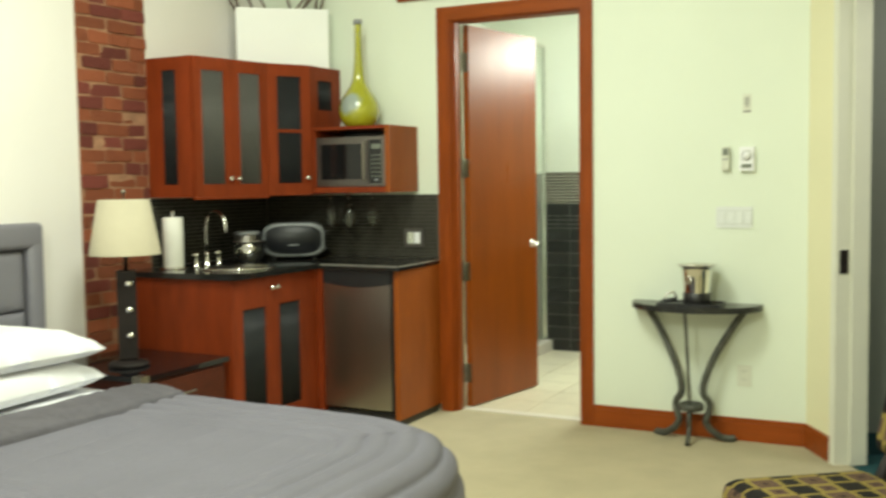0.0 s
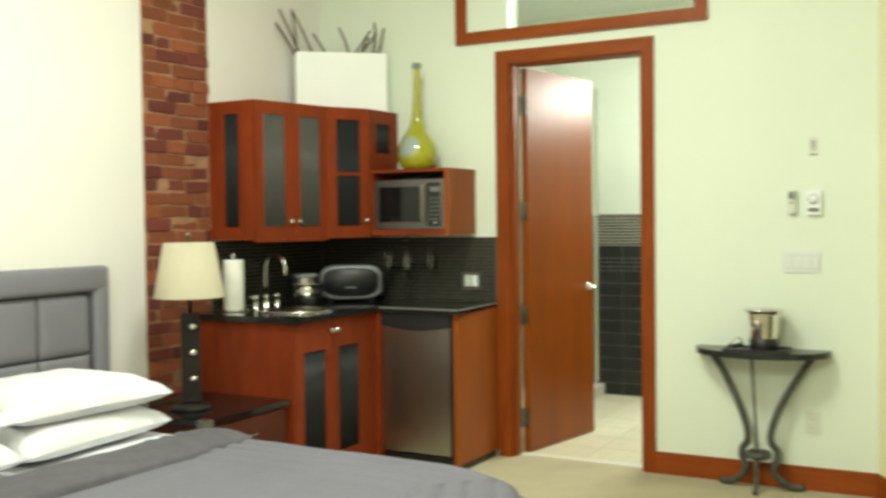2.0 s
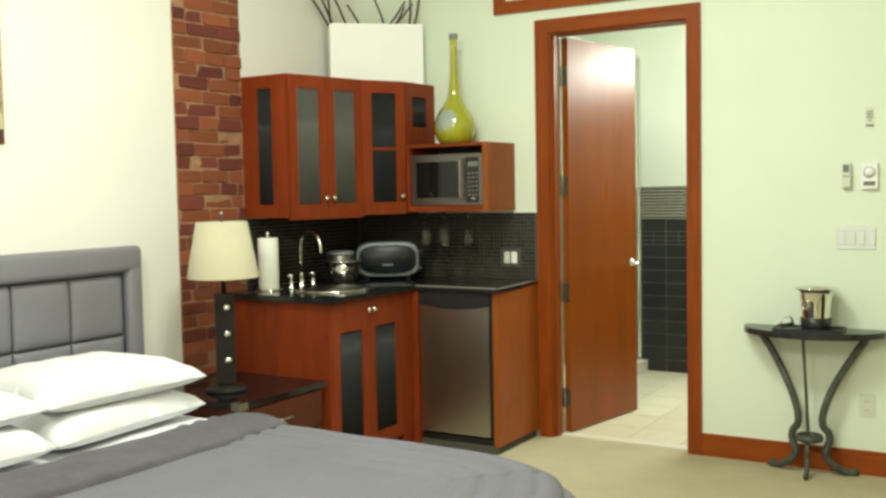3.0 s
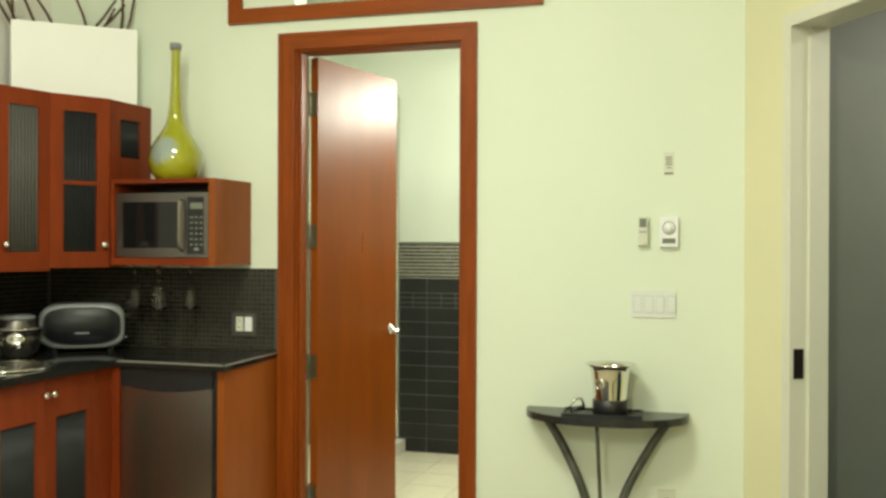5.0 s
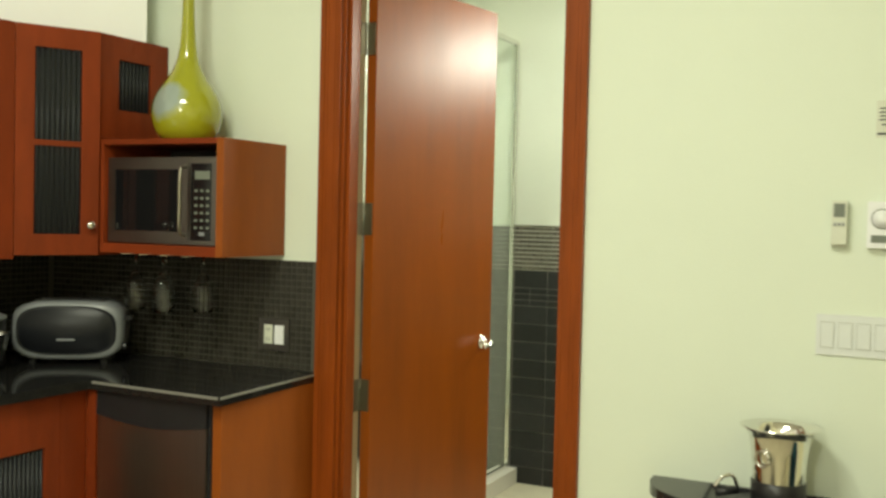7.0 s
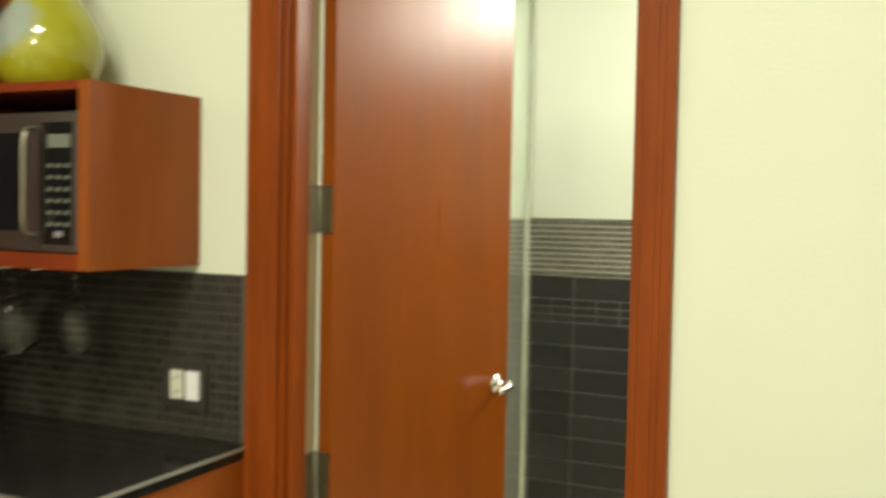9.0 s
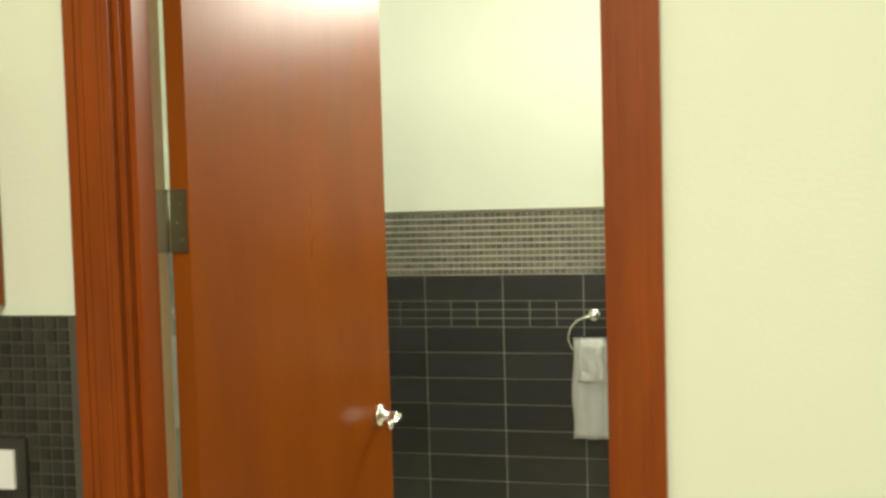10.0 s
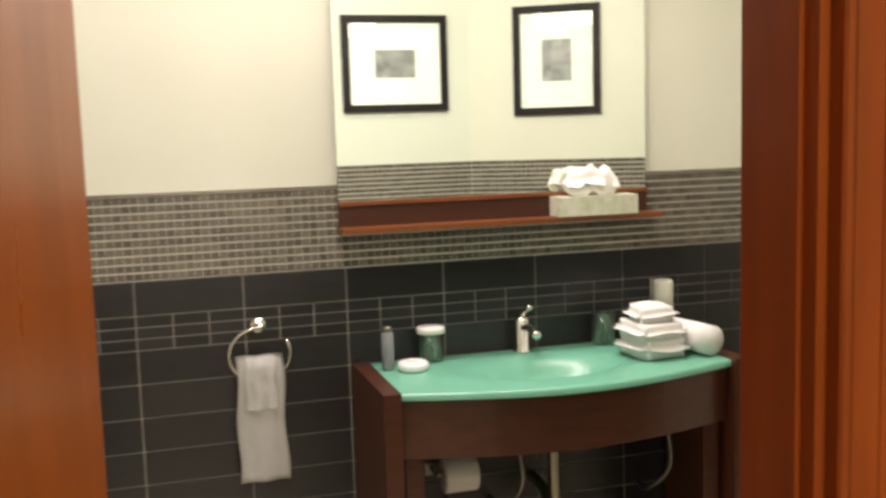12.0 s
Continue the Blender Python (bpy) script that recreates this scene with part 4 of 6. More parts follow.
def counter_things():
    c = (-1.08, -1.085, CT)
    p = thing("paper_towel_holder", "white paper towel roll on a chrome stand", "paper towels", c)
    part("base", lathe([(0.075, 0), (0.075, 0.006), (0.07, 0.010)], c, 28), CHROME, p, smooth=True)
    part("roll", lathe([(0.02, 0.011), (0.052, 0.012), (0.054, 0.016), (0.054, 0.276), (0.052, 0.28), (0.02, 0.281)], c, 32), PAPER, p, "white paper roll", True)
    part("rod", lathe([(0.006, 0.01), (0.006, 0.30), (0.010, 0.303), (0.010, 0.312), (0.003, 0.318)], c, 12), CHROME, p, smooth=True)
    c = (-0.93, -0.62, CT)
    k = thing("steel_bowl", "polished steel mixing bowl stacked with a clear dish", "bowl", c)
    part("bowl", lathe([(0.045, 0.0), (0.055, 0.004), (0.085, 0.04), (0.098, 0.09), (0.104, 0.125), (0.110, 0.128), (0.100, 0.124), (0.094, 0.09), (0.05, 0.012), (0.002, 0.010)], c, 32, cap=False), CHROME, k, smooth=True)
    k2 = thing("coffee_canister", "brushed steel canister with a lid beside the bowl", "canister", (-1.02, -0.52, CT))
    part("body", lathe([(0.07, 0), (0.075, 0.006), (0.075, 0.15), (0.072, 0.156)], (-1.02, -0.52, CT), 28), STEEL, k2, smooth=True)
    part("lid", lathe([(0.078, 0.157), (0.078, 0.17), (0.06, 0.178), (0.004, 0.180)], (-1.02, -0.52, CT), 28), GREYP, k2, smooth=True)
    # toaster
    t = thing("toaster", "silver oval toaster with a black glass face", "toaster", (-0.865, -0.265, CT), 34, local=True)
    def oval(w, h, y0, y1, zc, ins=0.0, seg=36, e=4.0):
        bm = bmesh.new()
        rings = []
        for y, k in ((y0, 1 - 0.10), (y0 + 0.012, 1.0), (y1 - 0.012, 1.0), (y1, 1 - 0.08)):
            ring = []
            for i in range(seg):
                a = 2 * math.pi * i / seg
                ca, sa = math.cos(a), math.sin(a)
                ring.append(bm.verts.new((w * k * math.copysign(abs(ca) ** (2 / e), ca), y, zc + h * k * math.copysign(abs(sa) ** (2 / e), sa))))
            rings.append(ring)
        for a, b in zip(rings, rings[1:]):
            for i in range(seg):
                bm.faces.new((a[i], a[(i + 1) % seg], b[(i + 1) % seg], b[i]))
        bm.faces.new(rings[0])
        bm.faces.new(rings[-1])
        return bm
    b = part("shell", oval(0.183, 0.102, -0.10, 0.10, 0.118), GREYP, t, "silver plastic shell", True)
    part("face", oval(0.168, 0.086, -0.112, -0.09, 0.119, e=3.2), FACEP, t, "black glass face", True)
    part("brand_bar", box(-0.03, -0.1135, 0.085, 0.03, -0.1122, 0.092), GREYP, t)
    part("slot", box(-0.12, -0.055, 0.2195, 0.12, -0.02, 0.2215), BLACKP, t)
    part("slot", box(-0.12, 0.02, 0.2195, 0.12, 0.055, 0.2215), BLACKP, t)
    part("lever", box(0.182, -0.02, 0.15, 0.206, 0.02, 0.165), BLACKP, t, bevel=0.003)
    for x in (-0.12, 0.12):
        for y in (-0.06, 0.06):
            part("foot", lathe([(0.013, 0), (0.015, 0.02)], (x, y, 0), 12), BLACKP, t)
    part("dial", lathe([(0.012, 0), (0.012, 0.012)], (0, 0, 0), 14), BLACKP, t).matrix_local = pose(0.182, -0.055, 0.06, 0, 90, 0)
    # hanging wine glasses under the shelf
    rail = thing("glass_rack", "chrome stemware rack under the microwave shelf", "glass rack", (-0.42, -0.17, 1.30))
    for x in (-0.60, -0.52, -0.43, -0.335):
        part("rod", tube([(x, -0.31, 1.3035), (x, -0.03, 1.3035)], 0.0035, 8), CHROME, rail, smooth=True)
    prof = [(0.034, 0.0), (0.033, -0.002), (0.004, -0.006), (0.0032, -0.060), (0.010, -0.070), (0.024, -0.095), (0.035, -0.125), (0.038, -0.150), (0.0355, -0.178), (0.032, -0.200), (0.0315, -0.200), (0.0349, -0.178), (0.0373, -0.150), (0.0343, -0.1255), (0.0232, -0.096), (0.0092, -0.072), (0.002, -0.068)]
    g0 = None
    for x, y in ((-0.635, -0.20), (-0.560, -0.13), (-0.485, -0.23), (-0.375, -0.15)):
        if g0 is None:
            g0 = thing("wine_glass", "clear stem wine glass hanging upside down", "wine glass", (0, 0, 0), group="hanging wine glasses", local=True)
            part("glass", lathe(prof, (0, 0, 0), 24, cap=False), STEMGLASS, g0, smooth=True)
            g0.matrix_world = pose(x, y, 1.306)
        else:
            copy_thing(g0, pose(x, y, 1.306))


counter_things()


def plate(name, label, category, x0, z0, x1, z1, y=0.0, mat=WHITEP, depth=0.006):
    t = thing(name, label, category, ((x0 + x1) / 2, y, z0))
    part("plate", box(x0, y - depth, z0, x1, y - 0.0005, z1), mat, t, bevel=0.0015)
    return t


def kitchen_outlet():
    y = -0.010
    t = plate("wall_outlet", "dark steel cover plate with white outlet and white switch", "outlet", -0.234, 0.974, -0.108, 1.084, y, STEEL)
    part("socket", box(-0.211, y - 0.010, 0.998, -0.175, y - 0.006, 1.064), OFFW, t, "pale socket", bevel=0.001)
    for z in (1.014, 1.048):
        for x in (-0.198, -0.188):
            part("slot", box(x - 0.001, y - 0.0108, z - 0.005, x + 0.001, y - 0.0101, z + 0.005), BLACKP, t)
    part("rocker", box(-0.166, y - 0.011, 0.998, -0.129, y - 0.006, 1.064), WHITEP, t, "white rocker switch", bevel=0.001)
    part("gap", box(-0.1735, y - 0.0075, 0.992, -0.1675, y - 0.006, 1.070), BLACKP, t)
    for z in (0.985, 1.075):
        for x in (-0.193, -0.1475):
            part("screw", lathe([(0.0035, 0), (0.003, 0.001)], (0, 0, 0), 8), CHROME, t).matrix_local = pose(x + 0.171, -0.0062, z - 0.974, 90, 0, 0)


kitchen_outlet()


# ---- vase and planter on the cabinets ----
def vase():
    c = (-0.440, -0.172, 1.6905)
    v = thing("bottle_vase", "tall olive-green glass bottle vase with a pale patch", "vase", c)
    prof = [(0.060, 0), (0.085, 0.004), (0.110, 0.03), (0.124, 0.07), (0.126, 0.105), (0.117, 0.145), (0.095, 0.185), (0.068, 0.222), (0.046, 0.26), (0.032, 0.31), (0.025, 0.38), (0.021, 0.46), (0.020, 0.56), (0.022, 0.605), (0.025, 0.625), (0.017, 0.625)]
    fine = []
    for p in curve([(r, 0, z) for r, z in prof], 3):
        fine.append((max(p.x * (0.95 if p.z < 0.3 else 1.0), 0.004), p.z))
    part("body", lathe(fine, c, 40), VASE, v, smooth=True)
    part("lip", lathe([(0.0255, 0.600), (0.027, 0.615), (0.0265, 0.630), (0.019, 0.631)], c, 28), GREYP, v, smooth=True)


vase()


def planter():
    a, b = Vector((-1.093, -0.473)), Vector((-0.683, -0.111))
    d = (b - a).normalized()
    n = Vector((-d.y, d.x))
    q = [a, b, b + n * 0.17, a + n * 0.17]
    q = [(max(v.x, WX + 0.01), min(v.y, -0.01)) for v in q]
    p = thing("planter_box", "white rectangular planter holding bare brown twigs", "planter", (-0.9, -0.25, UZ1))
    part("box", prism(q, UZ1 + 0.001, 2.409), PLANTER, p, bevel=0.004)
    for s, run, rise in ((0.02, -0.165, 0.24), (0.035, -0.125, 0.26), (0.015, -0.03, 0.27), (0.115, -0.125, 0.25), (0.195, -0.085, 0.12), (0.345, -0.07, 0.17),
                         (0.335, 0.125, 0.15), (0.375, 0.085, 0.12), (0.36, 0.14, 0.13), (0.485, 0.012, 0.21), (0.500, 0.045, 0.17)):
        base = a + d * s + n * (0.05 + 0.09 * ((s * 37) % 1))
        tip = base + d * run
        mid = base.lerp(tip, 0.5) + d * 0.006
        part("twig", tube([(base.x, base.y, 2.38), (mid.x, mid.y, 2.395 + rise * 0.5), (tip.x, tip.y, 2.41 + rise)], 0.0075, 7, r2=0.0055), TWIG, p, smooth=True)


planter()


# ---- bed ----
BY0, BY1, BX0, BX1, BZ = -3.68, -2.12, -1.14, 1.285, 0.50
BED_Y = (BY0 + BY1) / 2


def cushion(sx, sy, sz, n=26, pinch=0.5, seed=0):
    """A stuffed pillow in its own metres, flat side down."""
    bm = bmesh.new()
    top, bot = [], []
    for i in range(n + 1):
        u = 2 * i / n - 1
        ra, rb = [], []
        for j in range(n + 1):
            v = 2 * j / n - 1
            e = (max(0.0, (1 - abs(u) ** 3.0)) * max(0.0, (1 - abs(v) ** 3.0))) ** 0.34
            px = u * sx * (1 - 0.07 * (1 - abs(v)) * abs(u) ** 3) * (1 + 0.02 * abs(v) ** 4 * abs(u) ** 4)
            py = v * sy * (1 - 0.10 * (1 - abs(u)) * abs(v) ** 3) * (1 + 0.02 * abs(u) ** 4 * abs(v) ** 4)
            wr = 0.010 * noise.noise(Vector((u * 2.3, v * 3.1, seed))) + 0.005 * noise.noise(Vector((u * 6.1, v * 7.0, seed + 5)))
            ra.append(bm.verts.new((px, py, sz * (0.36 + 0.70 * e) + wr * (0.2 + e))))
            rb.append(bm.verts.new((px, py, sz * 0.345 * (1 - e) + 0.002)))
        top.append(ra)
        bot.append(rb)
    for i in range(n):
        for j in range(n):
            bm.faces.new((top[i][j], top[i + 1][j], top[i + 1][j + 1], top[i][j + 1]))
            bm.faces.new((bot[i][j], bot[i][j + 1], bot[i + 1][j + 1], bot[i + 1][j]))
    for i in range(n):
        bm.faces.new((top[i][0], bot[i][0], bot[i + 1][0], top[i + 1][0]))
        bm.faces.new((top[i + 1][n], bot[i + 1][n], bot[i][n], top[i][n]))
        bm.faces.new((top[0][i + 1], bot[0][i + 1], bot[0][i], top[0][i]))
        bm.faces.new((top[n][i], bot[n][i], bot[n][i + 1], top[n][i + 1]))
    return bm


def cloth(x0, x1, y0, y1, z, drop, rad, quilt, nx=110, ny=110, foot_round=0.30, lift=0.0):
    """A cover lying on the bed: flat on top, rounded over both sides and the foot, falling by drop."""
    bm = bmesh.new()
    grid = []
    side = drop + rad * 1.57
    for i in range(nx + 1):
        s = x0 + (x1 - rad - x0 + side) * i / nx
        row = []
        for j in range(ny + 1):
            w = y1 - y0 - 2 * rad
            t = -side + (w + 2 * side) * j / ny
            def fold(d):
                if d <= 0:
                    return d, 0.0
                a = d / rad
                if a < 1.57:
                    return rad * math.sin(a), -rad * (1 - math.cos(a))
                return rad + 0.26 * (d - 1.57 * rad), -rad - 0.97 * (d - 1.57 * rad)
            fx, zx = fold(s - (x1 - rad))
            if t < 0:
                fy, zy = fold(-t)
                y = y0 + rad - fy
            elif t > w:
                fy, zy = fold(t - w)
                y = y1 - rad + fy
            else:
                y, zy, fy = y0 + rad + t, 0.0, 0
            x = x1 - rad + fx
            # round the two foot corners in plan
            cx, cy = x1 - foot_round, (y1 - foot_round if y > (y0 + y1) / 2 else y0 + foot_round)
            ex, ey = x - cx, (y - cy) * (1 if cy > (y0 + y1) / 2 else -1)
            if ex > 0 and ey > 0:
                m = max(ex, ey)
                l = math.hypot(ex, ey)
                k = m / l if l else 1
                k = k + (1 - k) * 0.15
                x, y = cx + ex * k, cy + (y - cy) * k
            zz = z + min(zx, zy) + 0.35 * max(zx, zy) if (zx and zy) else z + zx + zy
            zz = max(zz, 0.03)
            q = 0.0
            if quilt:
                u = max(s - (x1 - rad) + 0.34, max(-t, t - w) + 0.30)
                if u > 0:
                    q = 0.019 * abs(math.sin(math.pi * u / quilt)) ** 0.5 * min(1.0, u / 0.10)
                else:
                    q = 0.0035 * abs(math.sin(math.pi * s / (quilt * 1.6))) ** 0.5
            wob = 0.006 * noise.noise(Vector((x * 3, y * 3, 1.3))) + lift
            hang = min(1.0, -min(zx, zy) / 0.10)
            if zx <= zy:
                x += 1.3 * q * hang
            else:
                y += 1.3 * q * hang * (-1 if t < 0 else 1)
            row.append(bm.verts.new((x, y, zz + q * (1 - 0.6 * hang) + wob)))
        grid.append(row)
    for i in range(nx):
        for j in range(ny):
            bm.faces.new((grid[i][j], grid[i + 1][j], grid[i + 1][j + 1], grid[i][j + 1]))
    return bm


def bed():
    b = thing("bed", "made-up bed with white sheets and a grey quilted coverlet", "bed", (0.0, BED_Y, 0))
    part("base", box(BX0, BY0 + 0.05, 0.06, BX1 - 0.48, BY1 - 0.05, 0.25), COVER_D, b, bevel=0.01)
    part("mattress", box(BX0, BY0 + 0.03, 0.252, BX1 - 0.48, BY1 - 0.03, BZ - 0.016), LINEN, b, "white fitted mattress", bevel=0.03)
    sh = cloth(BX0 + 0.005, -0.20, BY0, BY1, BZ - 0.006, 0.18, 0.05, 0, 40, 80, 0.01)
    part("top_sheet", sh, LINEN, b, "white turned-down sheet", True)
    part("coverlet", cloth(-0.42, BX1 + 0.05, BY0 - 0.025, BY1 + 0.025, BZ + 0.006, 0.38, 0.13, 0.088, 260, 220, 0.62), COVER, b, "grey channel-quilted coverlet", True)
    # thick turned-back band of the coverlet
    bm = bmesh.new()
    rows = []
    n = 90
    for j in range(n + 1):
        t = j / n
        y = BY0 - 0.03 + (BY1 - BY0 + 0.06) * t
        e = min(t, 1 - t) * (BY1 - BY0)
        drop = 0.0
        if e < 0.10:
            drop = 0.20 * (1 - e / 0.10) ** 1.6
        row = []
        for i in range(17):
            a = math.pi * i / 16
            r = 0.15 + 0.012 * noise.noise(Vector((y * 4, 0, 2)))
            x = -0.25 - r * math.cos(a) + 0.10 * (t - 0.5)
            z = BZ + 0.004 + 0.050 * math.sin(a) ** 0.55 + 0.006 * noise.noise(Vector((y * 6, a * 2, 7))) - drop
            row.append(bm.verts.new((x, y, z)))
        rows.append(row)
    for a, c in zip(rows, rows[1:]):
        for i in range(16):
            bm.faces.new((a[i], a[i + 1], c[i + 1], c[i]))
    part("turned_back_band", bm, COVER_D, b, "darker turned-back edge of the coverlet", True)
    # headboard
    h = thing("headboard", "tall grey faux-leather headboard with padded square panels", "headboard", (-1.19, BED_Y, 0))
    y0, y1, zt = -4.145, -1.895, 1.198
    fr, ft = 0.090, 0.122
    part("backing", box(WX + 0.004, y0 + 0.01, 0.0, WX + 0.050, y1 - 0.01, zt - 0.01), HEADB, h, bevel=0.01)
    part("frame_top", soft_box(WX + 0.046, y0, zt - ft, WX + 0.108, y1, zt, 0.026), HEADB, h, smooth=True)
    for a in (y0, y1 - fr):
        part("frame_side", soft_box(WX + 0.047, a, 0.0, WX + 0.107, a + fr, zt - 0.012, 0.026), HEADB, h, smooth=True)
    ya, yb = y0 + fr + 0.004, y1 - fr - 0.004
    nc, nr = 7, 3
    wdt, hgt = (yb - ya) / nc, 0.290
    for c in range(nc):
        for r in range(nr):
            z1 = zt - ft - 0.004 - r * hgt
            part("padded_panel", pad(WX + 0.052, 0.028, ya + c * wdt + 0.001, ya + (c + 1) * wdt - 0.001, z1 - hgt + 0.002, z1), HEADB, h, smooth=True)


bed()


def pillows():
    spec = [((-0.80, -2.56, BZ + 0.000), 4, 0.30, 0.38, 0.150, 1), ((-0.80, -2.54, BZ + 0.130), -3, 0.30, 0.36, 0.142, 2),
            ((-0.80, -3.30, BZ + 0.000), -4, 0.30, 0.38, 0.150, 3), ((-0.81, -3.31, BZ + 0.130), 3, 0.30, 0.36, 0.142, 4)]
    for at, turn, sx, sy, sz, seed in spec:
        p = thing("pillow", "plump white cotton pillow lying on the bed", "pillow", at, turn, group="bed pillows", local=True)
        part("pillowcase", cushion(sx, sy, sz, seed=seed), LINEN, p, smooth=True)


pillows()


def nightstand():
    x0, x1, y0, y1, z = WX + 0.03, -0.545, -1.92, -1.30, 0.50
    n = thing("nightstand", "dark wood nightstand with a glossy top", "nightstand", ((x0 + x1) / 2, (y0 + y1) / 2, 0))
    part("top", box(x0, y0, z - 0.025, x1, y1, z), BLACKG, n, "glossy black top", bevel=0.003)
    part("body", box(x0 + 0.02, y0 + 0.02, 0.10, x1 - 0.02, y1 - 0.02, z - 0.026), NSWOOD, n)
    for zz in (0.115, 0.30):
        d = part("drawer", box(x1 - 0.0195, y0 + 0.03, zz, x1 - 0.006, y1 - 0.03, zz + 0.16), NSWOOD, n, bevel=0.002)
        part("pull", tube([(x1 - 0.006, (y0 + y1) / 2 - 0.05, zz + 0.08), (x1 + 0.012, (y0 + y1) / 2 - 0.04, zz + 0.08), (x1 + 0.012, (y0 + y1) / 2 + 0.04, zz + 0.08), (x1 - 0.006, (y0 + y1) / 2 + 0.05, zz + 0.08)], 0.005, 8), NICKEL, d, smooth=True)
    for x in (x0 + 0.03, x1 - 0.06):
        for y in (y0 + 0.03, y1 - 0.06):
            part("leg", box(x, y, 0, x + 0.04, y + 0.04, 0.10), DARKWOOD, n)
    part("corner_clip", box(x1 - 0.05, y0 - 0.003, z - 0.03, x1 + 0.003, y0 + 0.05, z + 0.003), NICKEL, n, "satin metal corner", bevel=0.002)
    c = (-0.83, -1.698, z)
    l = thing("table_lamp", "table lamp with tapered cream shade and silver-studded dark stem", "lamp", c)
    part("foot", lathe([(0.095, 0), (0.098, 0.008), (0.09, 0.02), (0.05, 0.03), (0.03, 0.04)], c, 32), DARKWOOD, l, smooth=True)
    st = box(-0.045, -0.045, 0.04, 0.045, 0.045, 0.46)
    st.transform(pose(*c, 0, 0, 44))
    part("stem", st, DARKWOOD, l, bevel=0.004)
    for k in range(3):
        s = lathe([(0.018, 0), (0.017, 0.006), (0.011, 0.012), (0.002, 0.014)], (0, 0, 0), 16)
        s.transform(pose(*c, 0, 0, 44) @ pose(0.010, -0.045, 0.15 + 0.125 * k, 90, 0, 0))
        part("stud", s, CHROME, l, "round silver stud", True)
    part("neck", lathe([(0.012, 0.46), (0.012, 0.56), (0.02, 0.56), (0.02, 0.60)], c, 14), NICKEL, l, smooth=True)
    part("shade", lathe([(0.168, 0.538), (0.119, 0.800), (0.117, 0.800), (0.166, 0.538)], c, 48, cap=False), SHADE, l, "cream fabric shade", True)
    part("finial", lathe([(0.004, 0.60), (0.004, 0.825), (0.010, 0.83), (0.010, 0.842), (0.003, 0.85)], c, 12), NICKEL, l, smooth=True)
    part("spider", tube([(c[0] - 0.118, c[1], z + 0.793), (c[0] + 0.118, c[1], z + 0.793)], 0.002, 6), NICKEL, l)


nightstand()


def wall_picture():
    p = thing("canvas_painting", "abstract canvas in vertical orange, yellow and white streaks with maroon ends", "painting", (WX, -2.75, 1.66))
    y1, y0, z0, z1 = -2.553, -3.40, 1.652, 2.275
    part("canvas", box(WX + 0.002, y0, z0, WX + 0.035, y1, z1), MAROON, p, bevel=0.003)
    part("painted_field", box(WX + 0.0352, y0 + 0.02, z0 + 0.062, WX + 0.0385, y1 - 0.006, z1 - 0.045), PAINTING, p, "streaked orange and yellow paint")


wall_picture()


